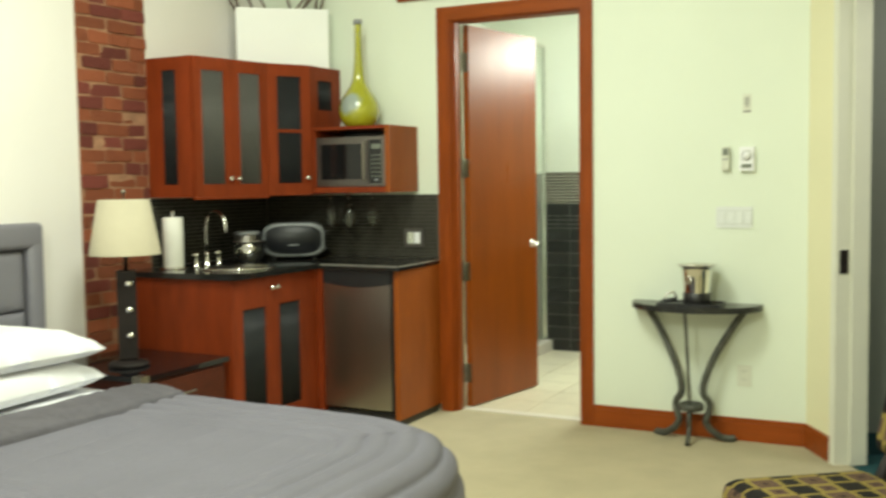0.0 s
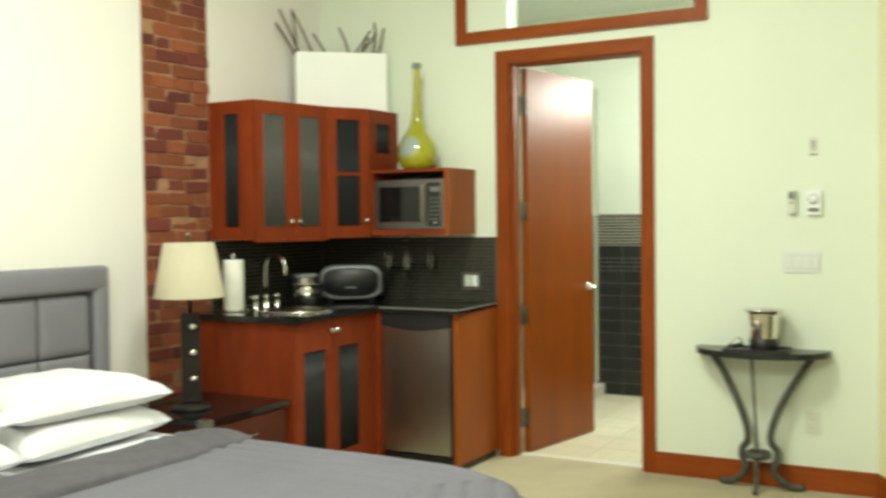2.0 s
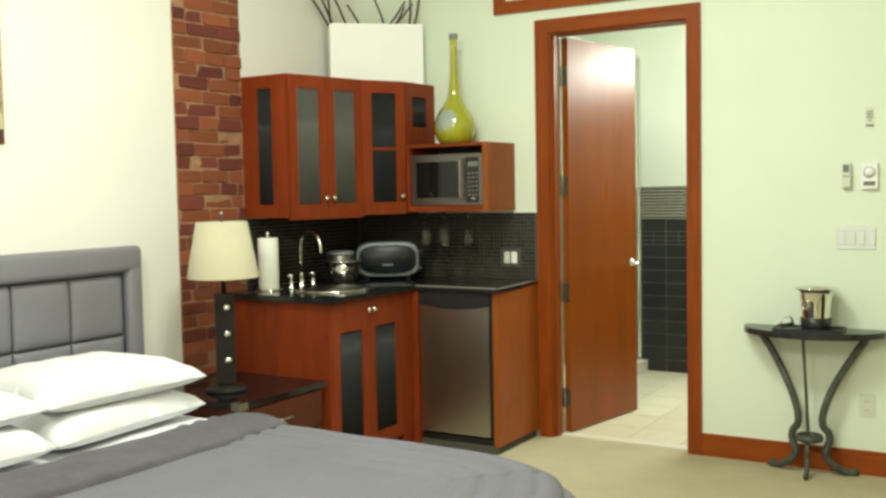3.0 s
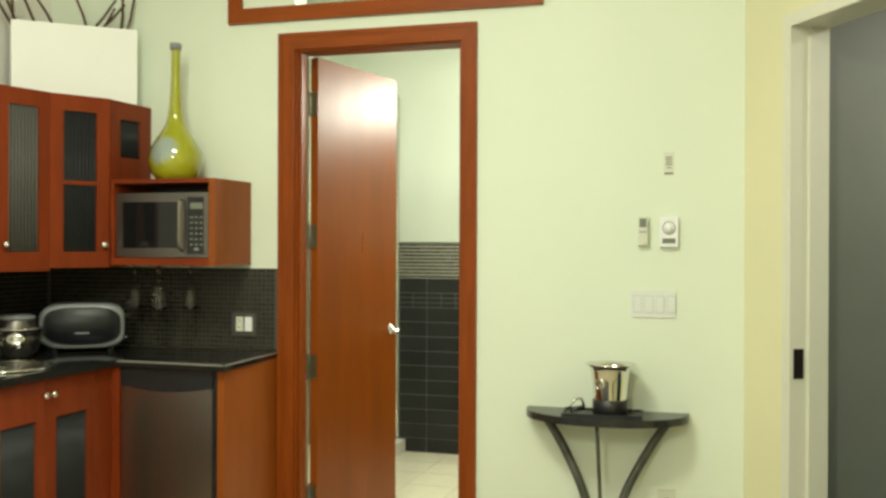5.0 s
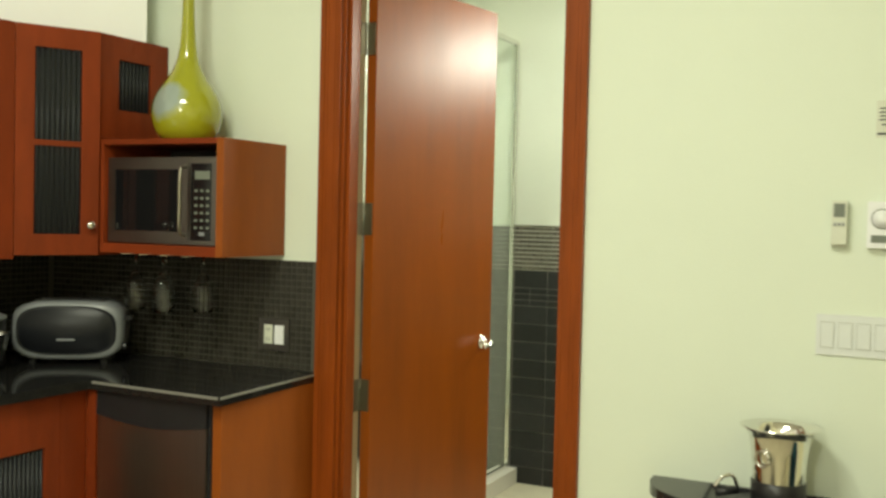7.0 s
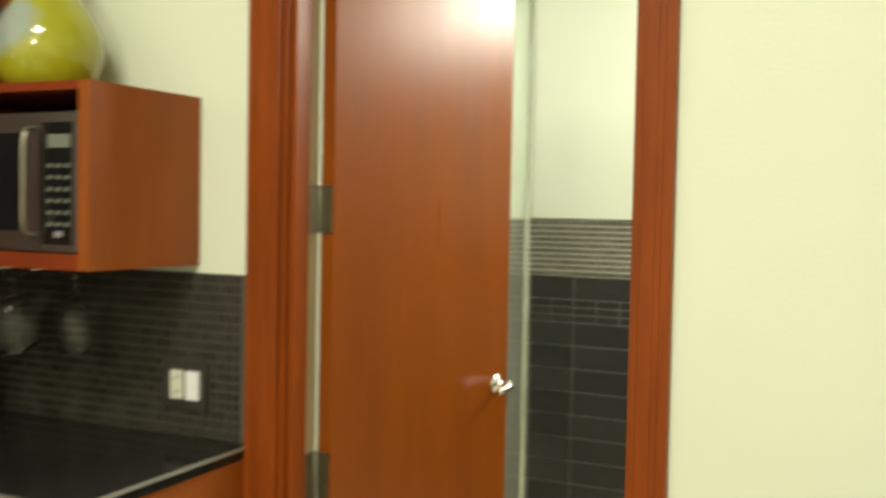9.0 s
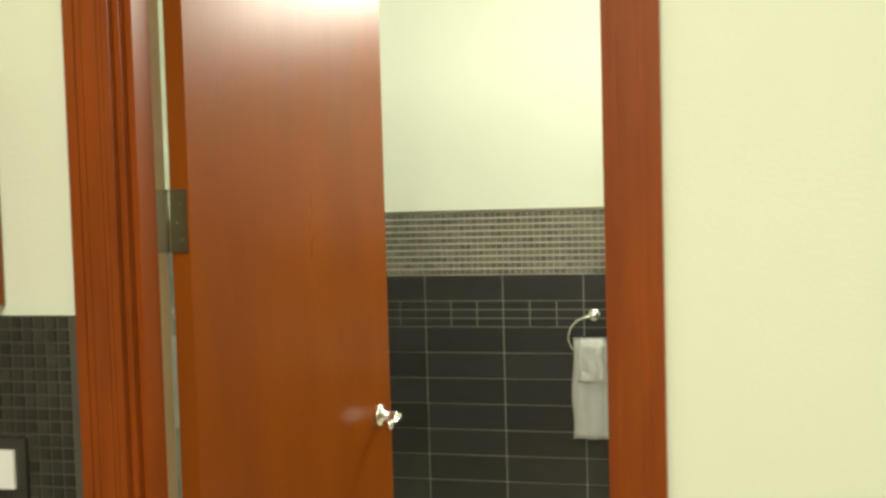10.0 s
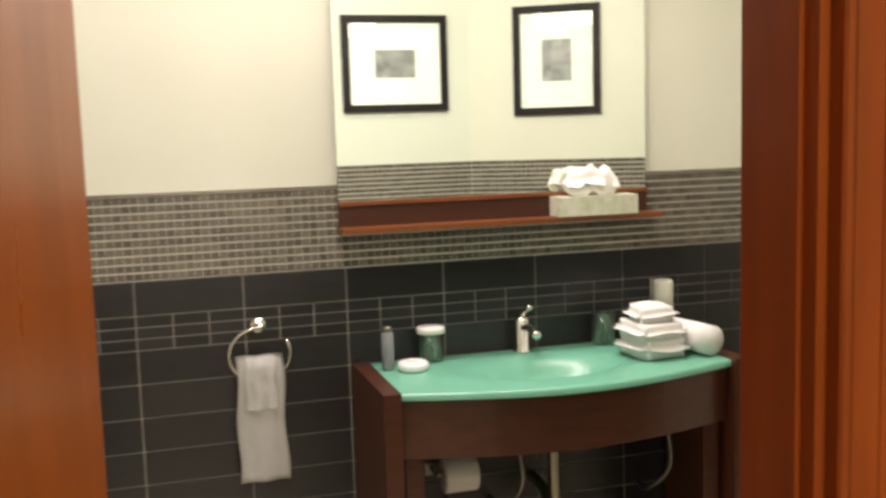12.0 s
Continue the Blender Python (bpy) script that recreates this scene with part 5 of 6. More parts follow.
# ---- console table by the door ----
def console():
    cx, y = 1.512, -0.004
    t = thing("console_table", "half-round console table with dark top and weathered iron legs", "console table", (cx, -0.12, 0))
    R, D, z = 0.335, 0.265, 0.715
    pts = [(cx + R, y)]
    for i in range(25):
        a = math.pi * i / 24
        pts.append((cx + R * math.cos(a), y - 0.03 - (D - 0.03) * math.sin(a)))
    pts.append((cx - R, y))
    part("top", prism(pts[::-1], z - 0.030, z), TABLETOP, t, "dark stone half-round top", bevel=0.006)
    hub = (cx, -0.13)
    prof = ((0.252, z - 0.031), (0.188, 0.585), (0.128, 0.48), (0.084, 0.385), (0.058, 0.295), (0.060, 0.243), (0.083, 0.210), (0.089, 0.172), (0.074, 0.128), (0.070, 0.100), (0.096, 0.058), (0.150, 0.022), (0.195, 0.018), (0.208, 0.026))
    for s in (-1, 1):
        pts = [(cx + s * px, hub[1] + 0.075 * min(1.0, px / 0.2), pz) for px, pz in prof]
        part("leg", tube(curve(pts, 5), 0.0180, 12), IRON, t, smooth=True)
    part("front_rod", tube(curve([(cx - 0.012, -0.225, z - 0.031), (cx - 0.004, -0.20, 0.45), (cx, -0.165, 0.22), (cx, -0.150, 0.15)], 5), 0.0075, 10), IRON, t, smooth=True)
    part("front_foot", tube(curve([(cx, -0.150, 0.175), (cx, -0.185, 0.13), (cx, -0.175, 0.08), (cx + 0.003, -0.215, 0.03), (cx + 0.005, -0.245, 0.013)], 5), 0.0125, 10), IRON, t, smooth=True)
    part("hub_ring", lathe([(0.050, 0.165), (0.062, 0.17), (0.066, 0.185), (0.060, 0.20), (0.050, 0.203), (0.048, 0.185)], (hub[0], hub[1], 0), 28, cap=False), IRON, t, smooth=True)
    s = thing("serving_tray", "black serving tray on the console", "tray", (cx, -0.145, z), 4, local=True)
    bm = box(-0.16, -0.085, 0.0005, 0.16, 0.085, 0.006)
    for q in ((-0.16, -0.085, 0.16, -0.077), (-0.16, 0.077, 0.16, 0.085), (-0.16, -0.077, -0.152, 0.077), (0.152, -0.077, 0.16, 0.077)):
        box(q[0], q[1], 0.006, q[2], q[3], 0.014, bm)
    part("tray", bm, BLACKP, s)
    c = (cx + 0.030, -0.140, z + 0.0065)
    b = thing("ice_bucket", "polished steel wine bucket with rolled rim and ring handles", "ice bucket", c)
    part("body", lathe([(0.060, 0), (0.064, 0.003), (0.067, 0.06), (0.073, 0.13), (0.079, 0.175), (0.086, 0.190), (0.101, 0.199), (0.103, 0.203), (0.098, 0.203), (0.082, 0.192), (0.075, 0.17), (0.062, 0.01), (0.002, 0.008)], c, 40, cap=False), CHROME, b, smooth=True)
    # Dark reflection in the lower steel, put in as a black sleeve.
    part("base_band", lathe([(0.066, 0.0), (0.070, 0.004), (0.0715, 0.058), (0.0675, 0.060)], c, 36, cap=False), BLACKP, b, "dark band standing in for a reflection round the base", True)
    for a in (-115, 65):
        ca, sa = math.cos(radians(a)), math.sin(radians(a))
        ring = []
        for i in range(19):
            w = 2 * math.pi * i / 18
            u, v = 0.020 * math.cos(w), 0.020 * math.sin(w)
            ring.append((c[0] + ca * 0.079 - sa * u, c[1] + sa * 0.079 + ca * u, c[2] + 0.125 + v))
        part("ring_handle", tube(ring, 0.004, 8), CHROME, b, smooth=True)
    k = thing("corkscrew", "small steel corkscrew opener lying on the tray", "corkscrew", (cx - 0.10, -0.16, z + 0.007), 30, local=True)
    part("body", tube([(-0.03, 0, 0.012), (0.03, 0, 0.02)], 0.011, 10), BLACKP, k, smooth=True)
    part("lever", tube(curve([(-0.03, 0.012, 0.02), (-0.01, 0.012, 0.05), (0.02, 0.012, 0.055), (0.035, 0.012, 0.02)], 4), 0.005, 8), CHROME, k, smooth=True)


console()


# ---- things on the wall ----
def wall_devices():
    r = thing("remote_control", "pale remote control in a wall cradle", "remote control", (1.658, 0, 1.40))
    part("cradle", box(1.638, -0.012, 1.398, 1.680, -0.0005, 1.455), OFFW, r, bevel=0.002)
    part("body", box(1.640, -0.030, 1.405, 1.678, -0.0125, 1.522), OFFW, r, bevel=0.004)
    part("screen", box(1.645, -0.0315, 1.478, 1.673, -0.0302, 1.514), LCD, r)
    for i in range(3):
        part("button", box(1.646 + i * 0.010, -0.033, 1.455, 1.652 + i * 0.010, -0.0302, 1.463), GREYP, r)
    t = thing("thermostat", "white wall thermostat with a round dial", "thermostat", (1.764, 0, 1.40))
    part("body", box(1.728, -0.026, 1.398, 1.800, -0.0005, 1.520), WHITEP, t, bevel=0.005)
    d = lathe([(0.024, 0), (0.024, 0.003), (0.019, 0.003), (0.018, 0.008), (0.002, 0.009)], (0, 0, 0), 28)
    d.transform(Matrix.Translation((1.764, -0.026, 1.475)) @ Matrix.Rotation(radians(90), 4, "X"))
    part("dial", d, WHITEP, t, smooth=True)
    rg = lathe([(0.0245, 0), (0.027, 0), (0.027, 0.002), (0.0245, 0.002)], (0, 0, 0), 28, cap=False)
    rg.transform(Matrix.Translation((1.764, -0.026, 1.475)) @ Matrix.Rotation(radians(90), 4, "X"))
    part("dial_ring", rg, LCD, t)
    part("label_strip", box(1.738, -0.0275, 1.412, 1.790, -0.0262, 1.432), LCD, t)
    c = thing("notice_card", "small printed notice card on the wall", "notice", (1.76, 0, 1.69))
    part("card", box(1.740, -0.002, 1.690, 1.782, -0.0005, 1.788), OFFW, c)
    for z, w in ((1.765, 0.026), (1.755, 0.028), (1.745, 0.024), (1.735, 0.028), (1.722, 0.016), (1.697, 0.036)):
        part("print_bar", box(1.761 - w / 2, -0.003, z, 1.761 + w / 2, -0.0022, z + (0.004 if w < 0.03 else 0.006)), INK, c)
    s = plate("light_switch", "white four-gang wall switch plate", "light switch", 1.608, 1.105, 1.792, 1.215, mat=PLATEW)
    for i in range(4):
        x = 1.625 + i * 0.0455 - 0.004
        part("rocker_frame", box(x - 0.002, -0.0068, 1.1245, x + 0.034, -0.0061, 1.1955), PLATEGAP, s)
        part("rocker", box(x, -0.010, 1.127, x + 0.032, -0.006, 1.193), PLATEW, s, bevel=0.002)
    o = plate("wall_socket", "white double wall socket low on the wall", "outlet", 1.720, 0.285, 1.792, 0.395, mat=OFFW)
    for z in (0.318, 0.362):
        q = part("socket_face", box(1.740, -0.008, z - 0.016, 1.772, -0.006, z + 0.016), OFFW, o, bevel=0.001)
        for x in (1.750, 1.762):
            part("slot", box(x - 0.001, -0.0088, z - 0.005, x + 0.001, -0.0081, z + 0.006), BLACKP, q)


wall_devices()


# ---- patterned chair ----
def chair():
    ang = math.degrees(math.atan2(-0.8, 0.6))
    c = thing("slipper_chair", "armless chair upholstered in black, gold and brown squares", "chair", (2.44, -2.36, 0), ang, local=True)
    # local x runs along the back, local y backwards from front to back
    part("seat", soft_box(-0.25, -0.25, 0.345, 0.25, 0.24, 0.480, 0.050), FAB_S, c, "", smooth=True)
    back = soft_box(-0.245, -0.052, 0.525, 0.245, 0.052, 0.825, 0.045)
    for v in back.verts:
        v.co.y += 0.27 + 0.22 * (v.co.z - 0.43)
    part("backrest", back, FAB_B, c, "", smooth=True)
    for x in (-0.20, 0.16):
        part("back_post", tube([(x + 0.02, 0.20, 0.36), (x + 0.02, 0.295, 0.56)], 0.022, 10), DARKWOOD, c, smooth=True)
    part("seat_frame", box(-0.23, -0.22, 0.30, 0.24, 0.22, 0.339), DARKWOOD, c)
    for x in (-0.22, 0.22):
        for y in (-0.20, 0.21):
            part("leg", tube([(x, y, 0.275), (x * 1.06, y * 1.06, 0.0)], 0.022, 10, r2=0.014), DARKWOOD, c, smooth=True)


chair()

# ---- bathroom ----
TZ0, TB0, TB1 = 0.0, 1.177, 1.415


def vanity():
    x0, x1, z = 0.915, 2.015, 0.885
    v = thing("vanity", "dark wood vanity stand with a bowed front", "vanity", ((x0 + x1) / 2, 2.0, 0))
    yb = WY - 0.02

    def front(k):
        return [(x0 + 0.05 + (x1 - x0 - 0.10) * i / 16, 1.86 + k - 0.10 * math.sin(math.pi * i / 16)) for i in range(17)]
    pts = front(0) + front(0.02)[::-1]
    part("apron", prism(pts, 0.700, z - 0.02), VANWOOD, v, bevel=0.002)
    for x in (x0, x1 - 0.055):
        part("side_panel", box(x, 1.815, 0.0, x + 0.049, yb, z + 0.006), VANWOOD, v, bevel=0.003)
    for x in (x0 + 0.07, x1 - 0.12):
        part("leg", box(x, 1.88, 0.0, x + 0.05, 1.93, 0.699), VANWOOD, v)
    t = thing("glass_basin_top", "frosted sea-green glass vanity top with a shallow basin", "sink", (1.5, 2.0, z))
    bm = bmesh.new()
    nx, ny = 64, 30
    grid = []
    for i in range(nx + 1):
        s = i / nx
        x = x0 + 0.052 + (x1 - x0 - 0.107) * s
        yf = 1.835 - 0.11 * math.sin(math.pi * s)
        col = []
        for j in range(ny + 1):
            y = yf + (yb - 0.002 - yf) * j / ny
            e = ((x - 1.46) / 0.29) ** 2 + ((y - 1.985) / 0.155) ** 2
            d = 0.0
            if e < 1:
                d = -0.05 * (1 + math.cos(math.pi * math.sqrt(e)))
            col.append(bm.verts.new((x, y, z + d)))
        grid.append(col)
    for i in range(nx):
        for j in range(ny):
            bm.faces.new((grid[i][j], grid[i + 1][j], grid[i + 1][j + 1], grid[i][j + 1]))
    rim = [grid[i][0] for i in range(nx + 1)]
    low = [bm.verts.new((q.co.x, q.co.y, z - 0.018)) for q in rim]
    for i in range(nx):
        bm.faces.new((rim[i], low[i], low[i + 1], rim[i + 1]))
    part("top", bm, SEAGLASS, t, smooth=True)
    part("drain", lathe([(0.001, 0.003), (0.022, 0.003), (0.026, 0)], (1.46, 1.985, z - 0.099), 20), CHROME, t, smooth=True)
    f = thing("basin_faucet", "chrome single-lever basin faucet", "faucet", (1.445, 2.185, z))
    c = (1.445, 2.185, z + 0.001)
    part("body", lathe([(0.028, 0), (0.028, 0.006), (0.022, 0.012), (0.022, 0.10), (0.018, 0.11)], c, 24), CHROME, f, smooth=True)
    part("spout", tube(curve([(c[0], c[1], c[2] + 0.075), (c[0] + 0.003, c[1] - 0.06, c[2] + 0.085), (c[0] + 0.005, c[1] - 0.115, c[2] + 0.070)], 5), 0.013, 12), CHROME, f, smooth=True)
    part("lever", tube(curve([(c[0], c[1], c[2] + 0.11), (c[0], c[1] - 0.02, c[2] + 0.13), (c[0], c[1] - 0.07, c[2] + 0.15)], 4), 0.009, 10), CHROME, f, smooth=True)
    p = thing("drain_trap", "chrome drain trap under the basin", "pipe", (1.5, 2.05, 0.35))
    part("pipe", tube(curve([(1.47, 2.01, 0.74), (1.47, 2.01, 0.45), (1.48, 2.05, 0.37), (1.49, 2.10, 0.44), (1.49, 2.20, 0.46), (1.49, WY - 0.002, 0.46)], 6), 0.018, 12), NICKEL, p, smooth=True)
    for x in (1.36, 1.86):
        h = thing("supply_hose", "braided steel water supply hose", "hose", (x, 2.12, 0.4), group="supply hoses")
        part("hose", tube(curve([(x, 2.08, 0.74), (x + 0.03, 2.06, 0.52), (x - 0.02, 2.12, 0.42), (x, WY - 0.004, 0.40)], 6), 0.008, 8), STEEL, h, smooth=True)
    c = (1.22, WY - 0.082, 0.532)
    w = thing("toilet_roll_holder", "chrome wall holder with a white toilet paper roll", "toilet roll", (c[0], WY, c[2]))
    part("backplate", box(c[0] - 0.085, WY - 0.010, c[2] - 0.022, c[0] - 0.045, WY - 0.0045, c[2] + 0.022), NICKEL, w, bevel=0.002)
    part("arm", tube(curve([(c[0] - 0.065, WY - 0.010, c[2]), (c[0] - 0.066, WY - 0.06, c[2]), (c[0] - 0.06, c[1], c[2]), (c[0] + 0.066, c[1], c[2])], 5), 0.006, 10), NICKEL, w, smooth=True)
    roll = lathe([(0.020, -0.052), (0.054, -0.052), (0.0565, -0.049), (0.0565, 0.049), (0.054, 0.052), (0.020, 0.052), (0.019, 0.0)], (0, 0, 0), 28, cap=False)
    roll.transform(Matrix.Translation(c) @ Matrix.Rotation(radians(90), 4, "Y"))
    part("roll", roll, PAPER, w, "white paper roll", True)
    part("stand", lathe([(0.07, 0), (0.05, 0.02), (0.04, 0.27), (0.09, 0.294)], (1.25, 2.05, 0), 20), NICKEL, w, smooth=True)


vanity()


def vanity_things():
    z = 0.886
    specs = (("toiletry_tube", "slim silver-grey toiletry tube", 1.002, 2.12, [(0.016, 0), (0.018, 0.004), (0.018, 0.105), (0.014, 0.112)], GREYP),
             ("drinking_glass", "clear tumbler with a white paper lid", 1.150, 2.180, [(0.034, 0), (0.035, 0.004), (0.037, 0.085), (0.035, 0.085), (0.032, 0.006), (0.001, 0.005)], TUMBLER),
             ("soap_dish", "round white wrapped soap", 1.068, 2.085, [(0.040, 0), (0.045, 0.006), (0.045, 0.020), (0.040, 0.026), (0.002, 0.027)], WHITEP),
             ("drinking_glass", "clear tumbler with a white paper lid", 1.722, 2.185, [(0.036, 0), (0.037, 0.004), (0.038, 0.10), (0.036, 0.10), (0.034, 0.006), (0.001, 0.005)], TUMBLER))
    for n, l, x, y, prof, m in specs:
        t = thing(n, l, n.split("_")[-1], (x, y, z))
        part("body", lathe(prof, (x, y, z), 28, cap=False), m, t, smooth=True)
        if n == "drinking_glass" and x < 1.4:
            part("paper_lid", lathe([(0.042, 0.086), (0.043, 0.10), (0.040, 0.104), (0.002, 0.105)], (x, y, z), 28), PAPER, t, "white pleated paper lid", True)
        if n == "toiletry_tube":
            part("cap", lathe([(0.015, 0.113), (0.015, 0.125), (0.013, 0.127)], (x, y, z), 16), NICKEL, t, smooth=True)
        if n == "soap_dish":
            part("wrapper_fold", lathe([(0.018, 0.028), (0.016, 0.031), (0.001, 0.032)], (x, y, z), 20), PAPER, t, smooth=True)
    rng = random.Random(2)
    for i, (x, y, w, d, h, dz) in enumerate(((1.785, 1.985, 0.092, 0.095, 0.056, 0.0), (1.782, 1.99, 0.088, 0.090, 0.050, 0.053), (1.792, 2.005, 0.070, 0.070, 0.046, 0.100))):
        t = thing("folded_towel", "folded white terry towel stacked on the glass top", "towel", (x, y, z + 0.002 + dz), rng.uniform(-8, 8), group="stacked towels", local=True)
        bm = box(-w, -d, 0, w, d, h)
        bmesh.ops.bevel(bm, geom=bm.edges[:], offset=h * 0.46, segments=5, affect="EDGES", clamp_overlap=True)
        bmesh.ops.subdivide_edges(bm, edges=[e for e in bm.edges if e.calc_length() > 0.05], cuts=10, use_grid_fill=True)
        for q in bm.verts:
            q.co += Vector((0.006, 0.006, 0.006)) * noise.noise(q.co * 13 + Vector((i, 0, 0)))
        part("towel", bm, TERRY, t, smooth=True)
    t = thing("rolled_washcloth", "rolled white washcloth beside the towel stack", "towel", (1.912, 1.99, z + 0.001), 12, local=True)
    part("roll", tube([(0, -0.10, 0.046), (0, -0.03, 0.047), (0, 0.04, 0.047), (0, 0.11, 0.046)], 0.045, 20), TERRY, t, smooth=True)
    # soap dispenser on the wall
    d = thing("wall_dispenser", "pale wall dispenser for soap on a steel bracket", "dispenser", (1.937, WY, 0.97))
    part("cup", lathe([(0.026, 0), (0.030, 0.004), (0.031, 0.10), (0.026, 0.108)], (1.937, WY - 0.055, 0.968), 24), OFFW, d, smooth=True)
    part("bracket", box(1.905, WY - 0.024, 0.985, 1.969, WY - 0.0045, 1.075), CHROME, d)


vanity_things()


def mirror():
    x0, x1 = 0.895, 1.895
    m = thing("wall_mirror", "large wall mirror with a cherry shelf and rounded wooden head", "mirror", (1.40, WY, 1.29))
    part("glass", box(x0, WY - 0.016, 1.372, x1, WY - 0.011, 2.045), MIRROR, m, "silvered mirror glass")
    part("backing", box(x0 + 0.004, WY - 0.011, 1.30, x1 - 0.004, WY - 0.0015, 2.05), SHELFWOOD, m)
    part("shelf_back", box(x0, WY - 0.022, 1.300, x1, WY - 0.0115, 1.371), VANWOOD, m)
    part("shelf_board", box(x0 - 0.005, WY - 0.095, 1.284, x1 + 0.02, WY - 0.0015, 1.299), SHELFWOOD, m, bevel=0.003)
    part("ledge", box(x0, WY - 0.030, 1.362, x1, WY - 0.0225, 1.374), SHELFWOOD, m)
    bm = bmesh.new()
    pts = [(x0 + 0.004, 2.035), (x1 - 0.004, 2.035)]
    for i in range(7):
        a = math.pi / 2 * i / 6
        pts.append((x1 - 0.004 - 0.06 * (1 - math.cos(a)), 2.035 + 0.07 * math.sin(a)))
    for i in range(7):
        a = math.pi / 2 * (1 - i / 6)
        pts.append((x0 + 0.004 + 0.06 * (1 - math.cos(a)), 2.035 + 0.07 * math.sin(a)))
    f = bm.faces.new([bm.verts.new((x, WY - 0.03, z)) for x, z in pts])
    ex = bmesh.ops.extrude_face_region(bm, geom=[f])
    bmesh.ops.translate(bm, verts=[q for q in ex["geom"] if isinstance(q, bmesh.types.BMVert)], vec=(0, 0.0135, 0))
    part("head_rail", bm, SHELFWOOD, m)
    t = thing("tissue_box", "white floral tissue box on the mirror shelf", "tissue box", (1.690, WY - 0.06, 1.30), local=True)
    part("carton", box(-0.132, -0.045, 0.0005, 0.132, 0.035, 0.060), FLORAL, t, "floral printed carton", bevel=0.002)
    bm = cushion(0.085, 0.030, 0.080, 24, seed=9)
    bmesh.ops.translate(bm, verts=bm.verts, vec=(-0.015, -0.005, 0.060))
    for q in bm.verts:
        q.co.z += 0.022 * noise.noise(q.co * 28)
        q.co.x += 0.012 * noise.noise(q.co * 22 + Vector((3, 1, 2)))
    part("tissue", bm, PAPER, t, "crumpled white tissue", True)
    l = thing("vanity_light", "lit wall light bar over the mirror", "wall light", (1.40, WY, 2.30))
    part("backplate", box(0.92, WY - 0.02, 2.27, 1.88, WY - 0.0015, 2.33), NICKEL, l, bevel=0.004)
    for x in (1.00, 1.40, 1.80):
        part("globe", lathe([(0.015, -0.06), (0.045, -0.045), (0.055, 0.0), (0.045, 0.045), (0.015, 0.06)], (x, WY - 0.085, 2.30), 20), GLOW, l, "glowing opal glass globe", True)
        part("arm", tube([(x, WY - 0.02, 2.30), (x, WY - 0.045, 2.30)], 0.012, 10), NICKEL, l)


mirror()


def towel_ring():
    c = (0.655, WY - 0.04, 0.955)
    t = thing("towel_ring", "chrome towel ring on the tiled wall", "towel ring", (c[0], WY, 1.02))
    part("post", tube([(0.646, WY - 0.0015, 1.025), (0.646, WY - 0.045, 1.025)], 0.011, 12), CHROME, t, smooth=True)
    rose = lathe([(0.024, 0), (0.024, 0.006), (0.015, 0.011)], (0, 0, 0), 20)
    rose.transform(Matrix.Translation((0.646, WY - 0.001, 1.025)) @ Matrix.Rotation(radians(90), 4, "X"))
    part("rose", rose, CHROME, t, smooth=True)
    pts = []
    for i in range(25):
        a = radians(92 + 296 * i / 24)
        pts.append((0.643 + 0.088 * math.cos(a), WY - 0.047, 0.948 + 0.078 * math.sin(a)))
    part("ring", tube(pts, 0.0048, 8), CHROME, t, smooth=True)
    h = thing("hand_towel", "white hand towel folded through the ring", "towel", (0.65, WY - 0.05, 0.59))
    bm = bmesh.new()
    for front, zl, w, off in ((0, 0.578, 0.071, 0.022), (1, 0.790, 0.048, 0.034)):
        n, mrow = 14, 20
        g = []
        for i in range(n + 1):
            r = []
            for j in range(mrow + 1):
                u = 2 * i / n - 1
                f = j / mrow
                x = 0.638 + u * w * (0.94 + 0.06 * f) + 0.004 * math.sin(9 * f + front)
                zz = 0.948 + (zl - 0.948) * f
                yy = WY - 0.047 - off * min(1, f * 5) ** 0.5 - 0.006 * math.cos(u * 5 + front) + 0.004 * noise.noise(Vector((x * 30, zz * 30, front)))
                r.append(bm.verts.new((x, yy, zz)))
            g.append(r)
        for i in range(n):
            for j in range(mrow):
                bm.faces.new((g[i][j], g[i + 1][j], g[i + 1][j + 1], g[i][j + 1]))
    ex = bmesh.ops.solidify(bm, geom=bm.faces[:], thickness=0.006)
    part("towel", bm, TERRY, h, smooth=True)


towel_ring()


def framed_picture(at, turn, w, h, iw, ih, label):
    p = thing("framed_photo", label, "picture", at, turn, group="framed bathroom pictures", local=True)
    b = 0.037
    for x0, z0, x1, z1 in ((-w / 2, 0, w / 2, b), (-w / 2, h - b, w / 2, h), (-w / 2, b, b - w / 2, h - b), (w / 2 - b, b, w / 2, h - b)):
        part("frame_bar", box(x0, 0.001, z0, x1, 0.026, z1), DARKWOOD, p, bevel=0.003)
    part("mat", box(b - w / 2, 0.001, b, w / 2 - b, 0.010, h - b), MATB, p, "white mat board")
    part("print", box(-iw / 2, 0.0102, h / 2 - ih / 2, iw / 2, 0.0115, h / 2 + ih / 2), GREYIMG, p, "small grey landscape print")
    part("glazing", box(b - w / 2, 0.0150, b, w / 2 - b, 0.0165, h - b), GLASS, p, "clear picture glass").visible_shadow = False


framed_picture((1.607, 0.131, 1.677), 0.0, 0.545, 0.480, 0.21, 0.14, "black-framed small grey landscape print in a wide white mat")
framed_picture((*spt(0.457), 1.640), math.degrees(math.atan2(DN.y, DN.x)), 0.440, 0.545, 0.15, 0.21, "black-framed small grey upright print in a wide white mat")


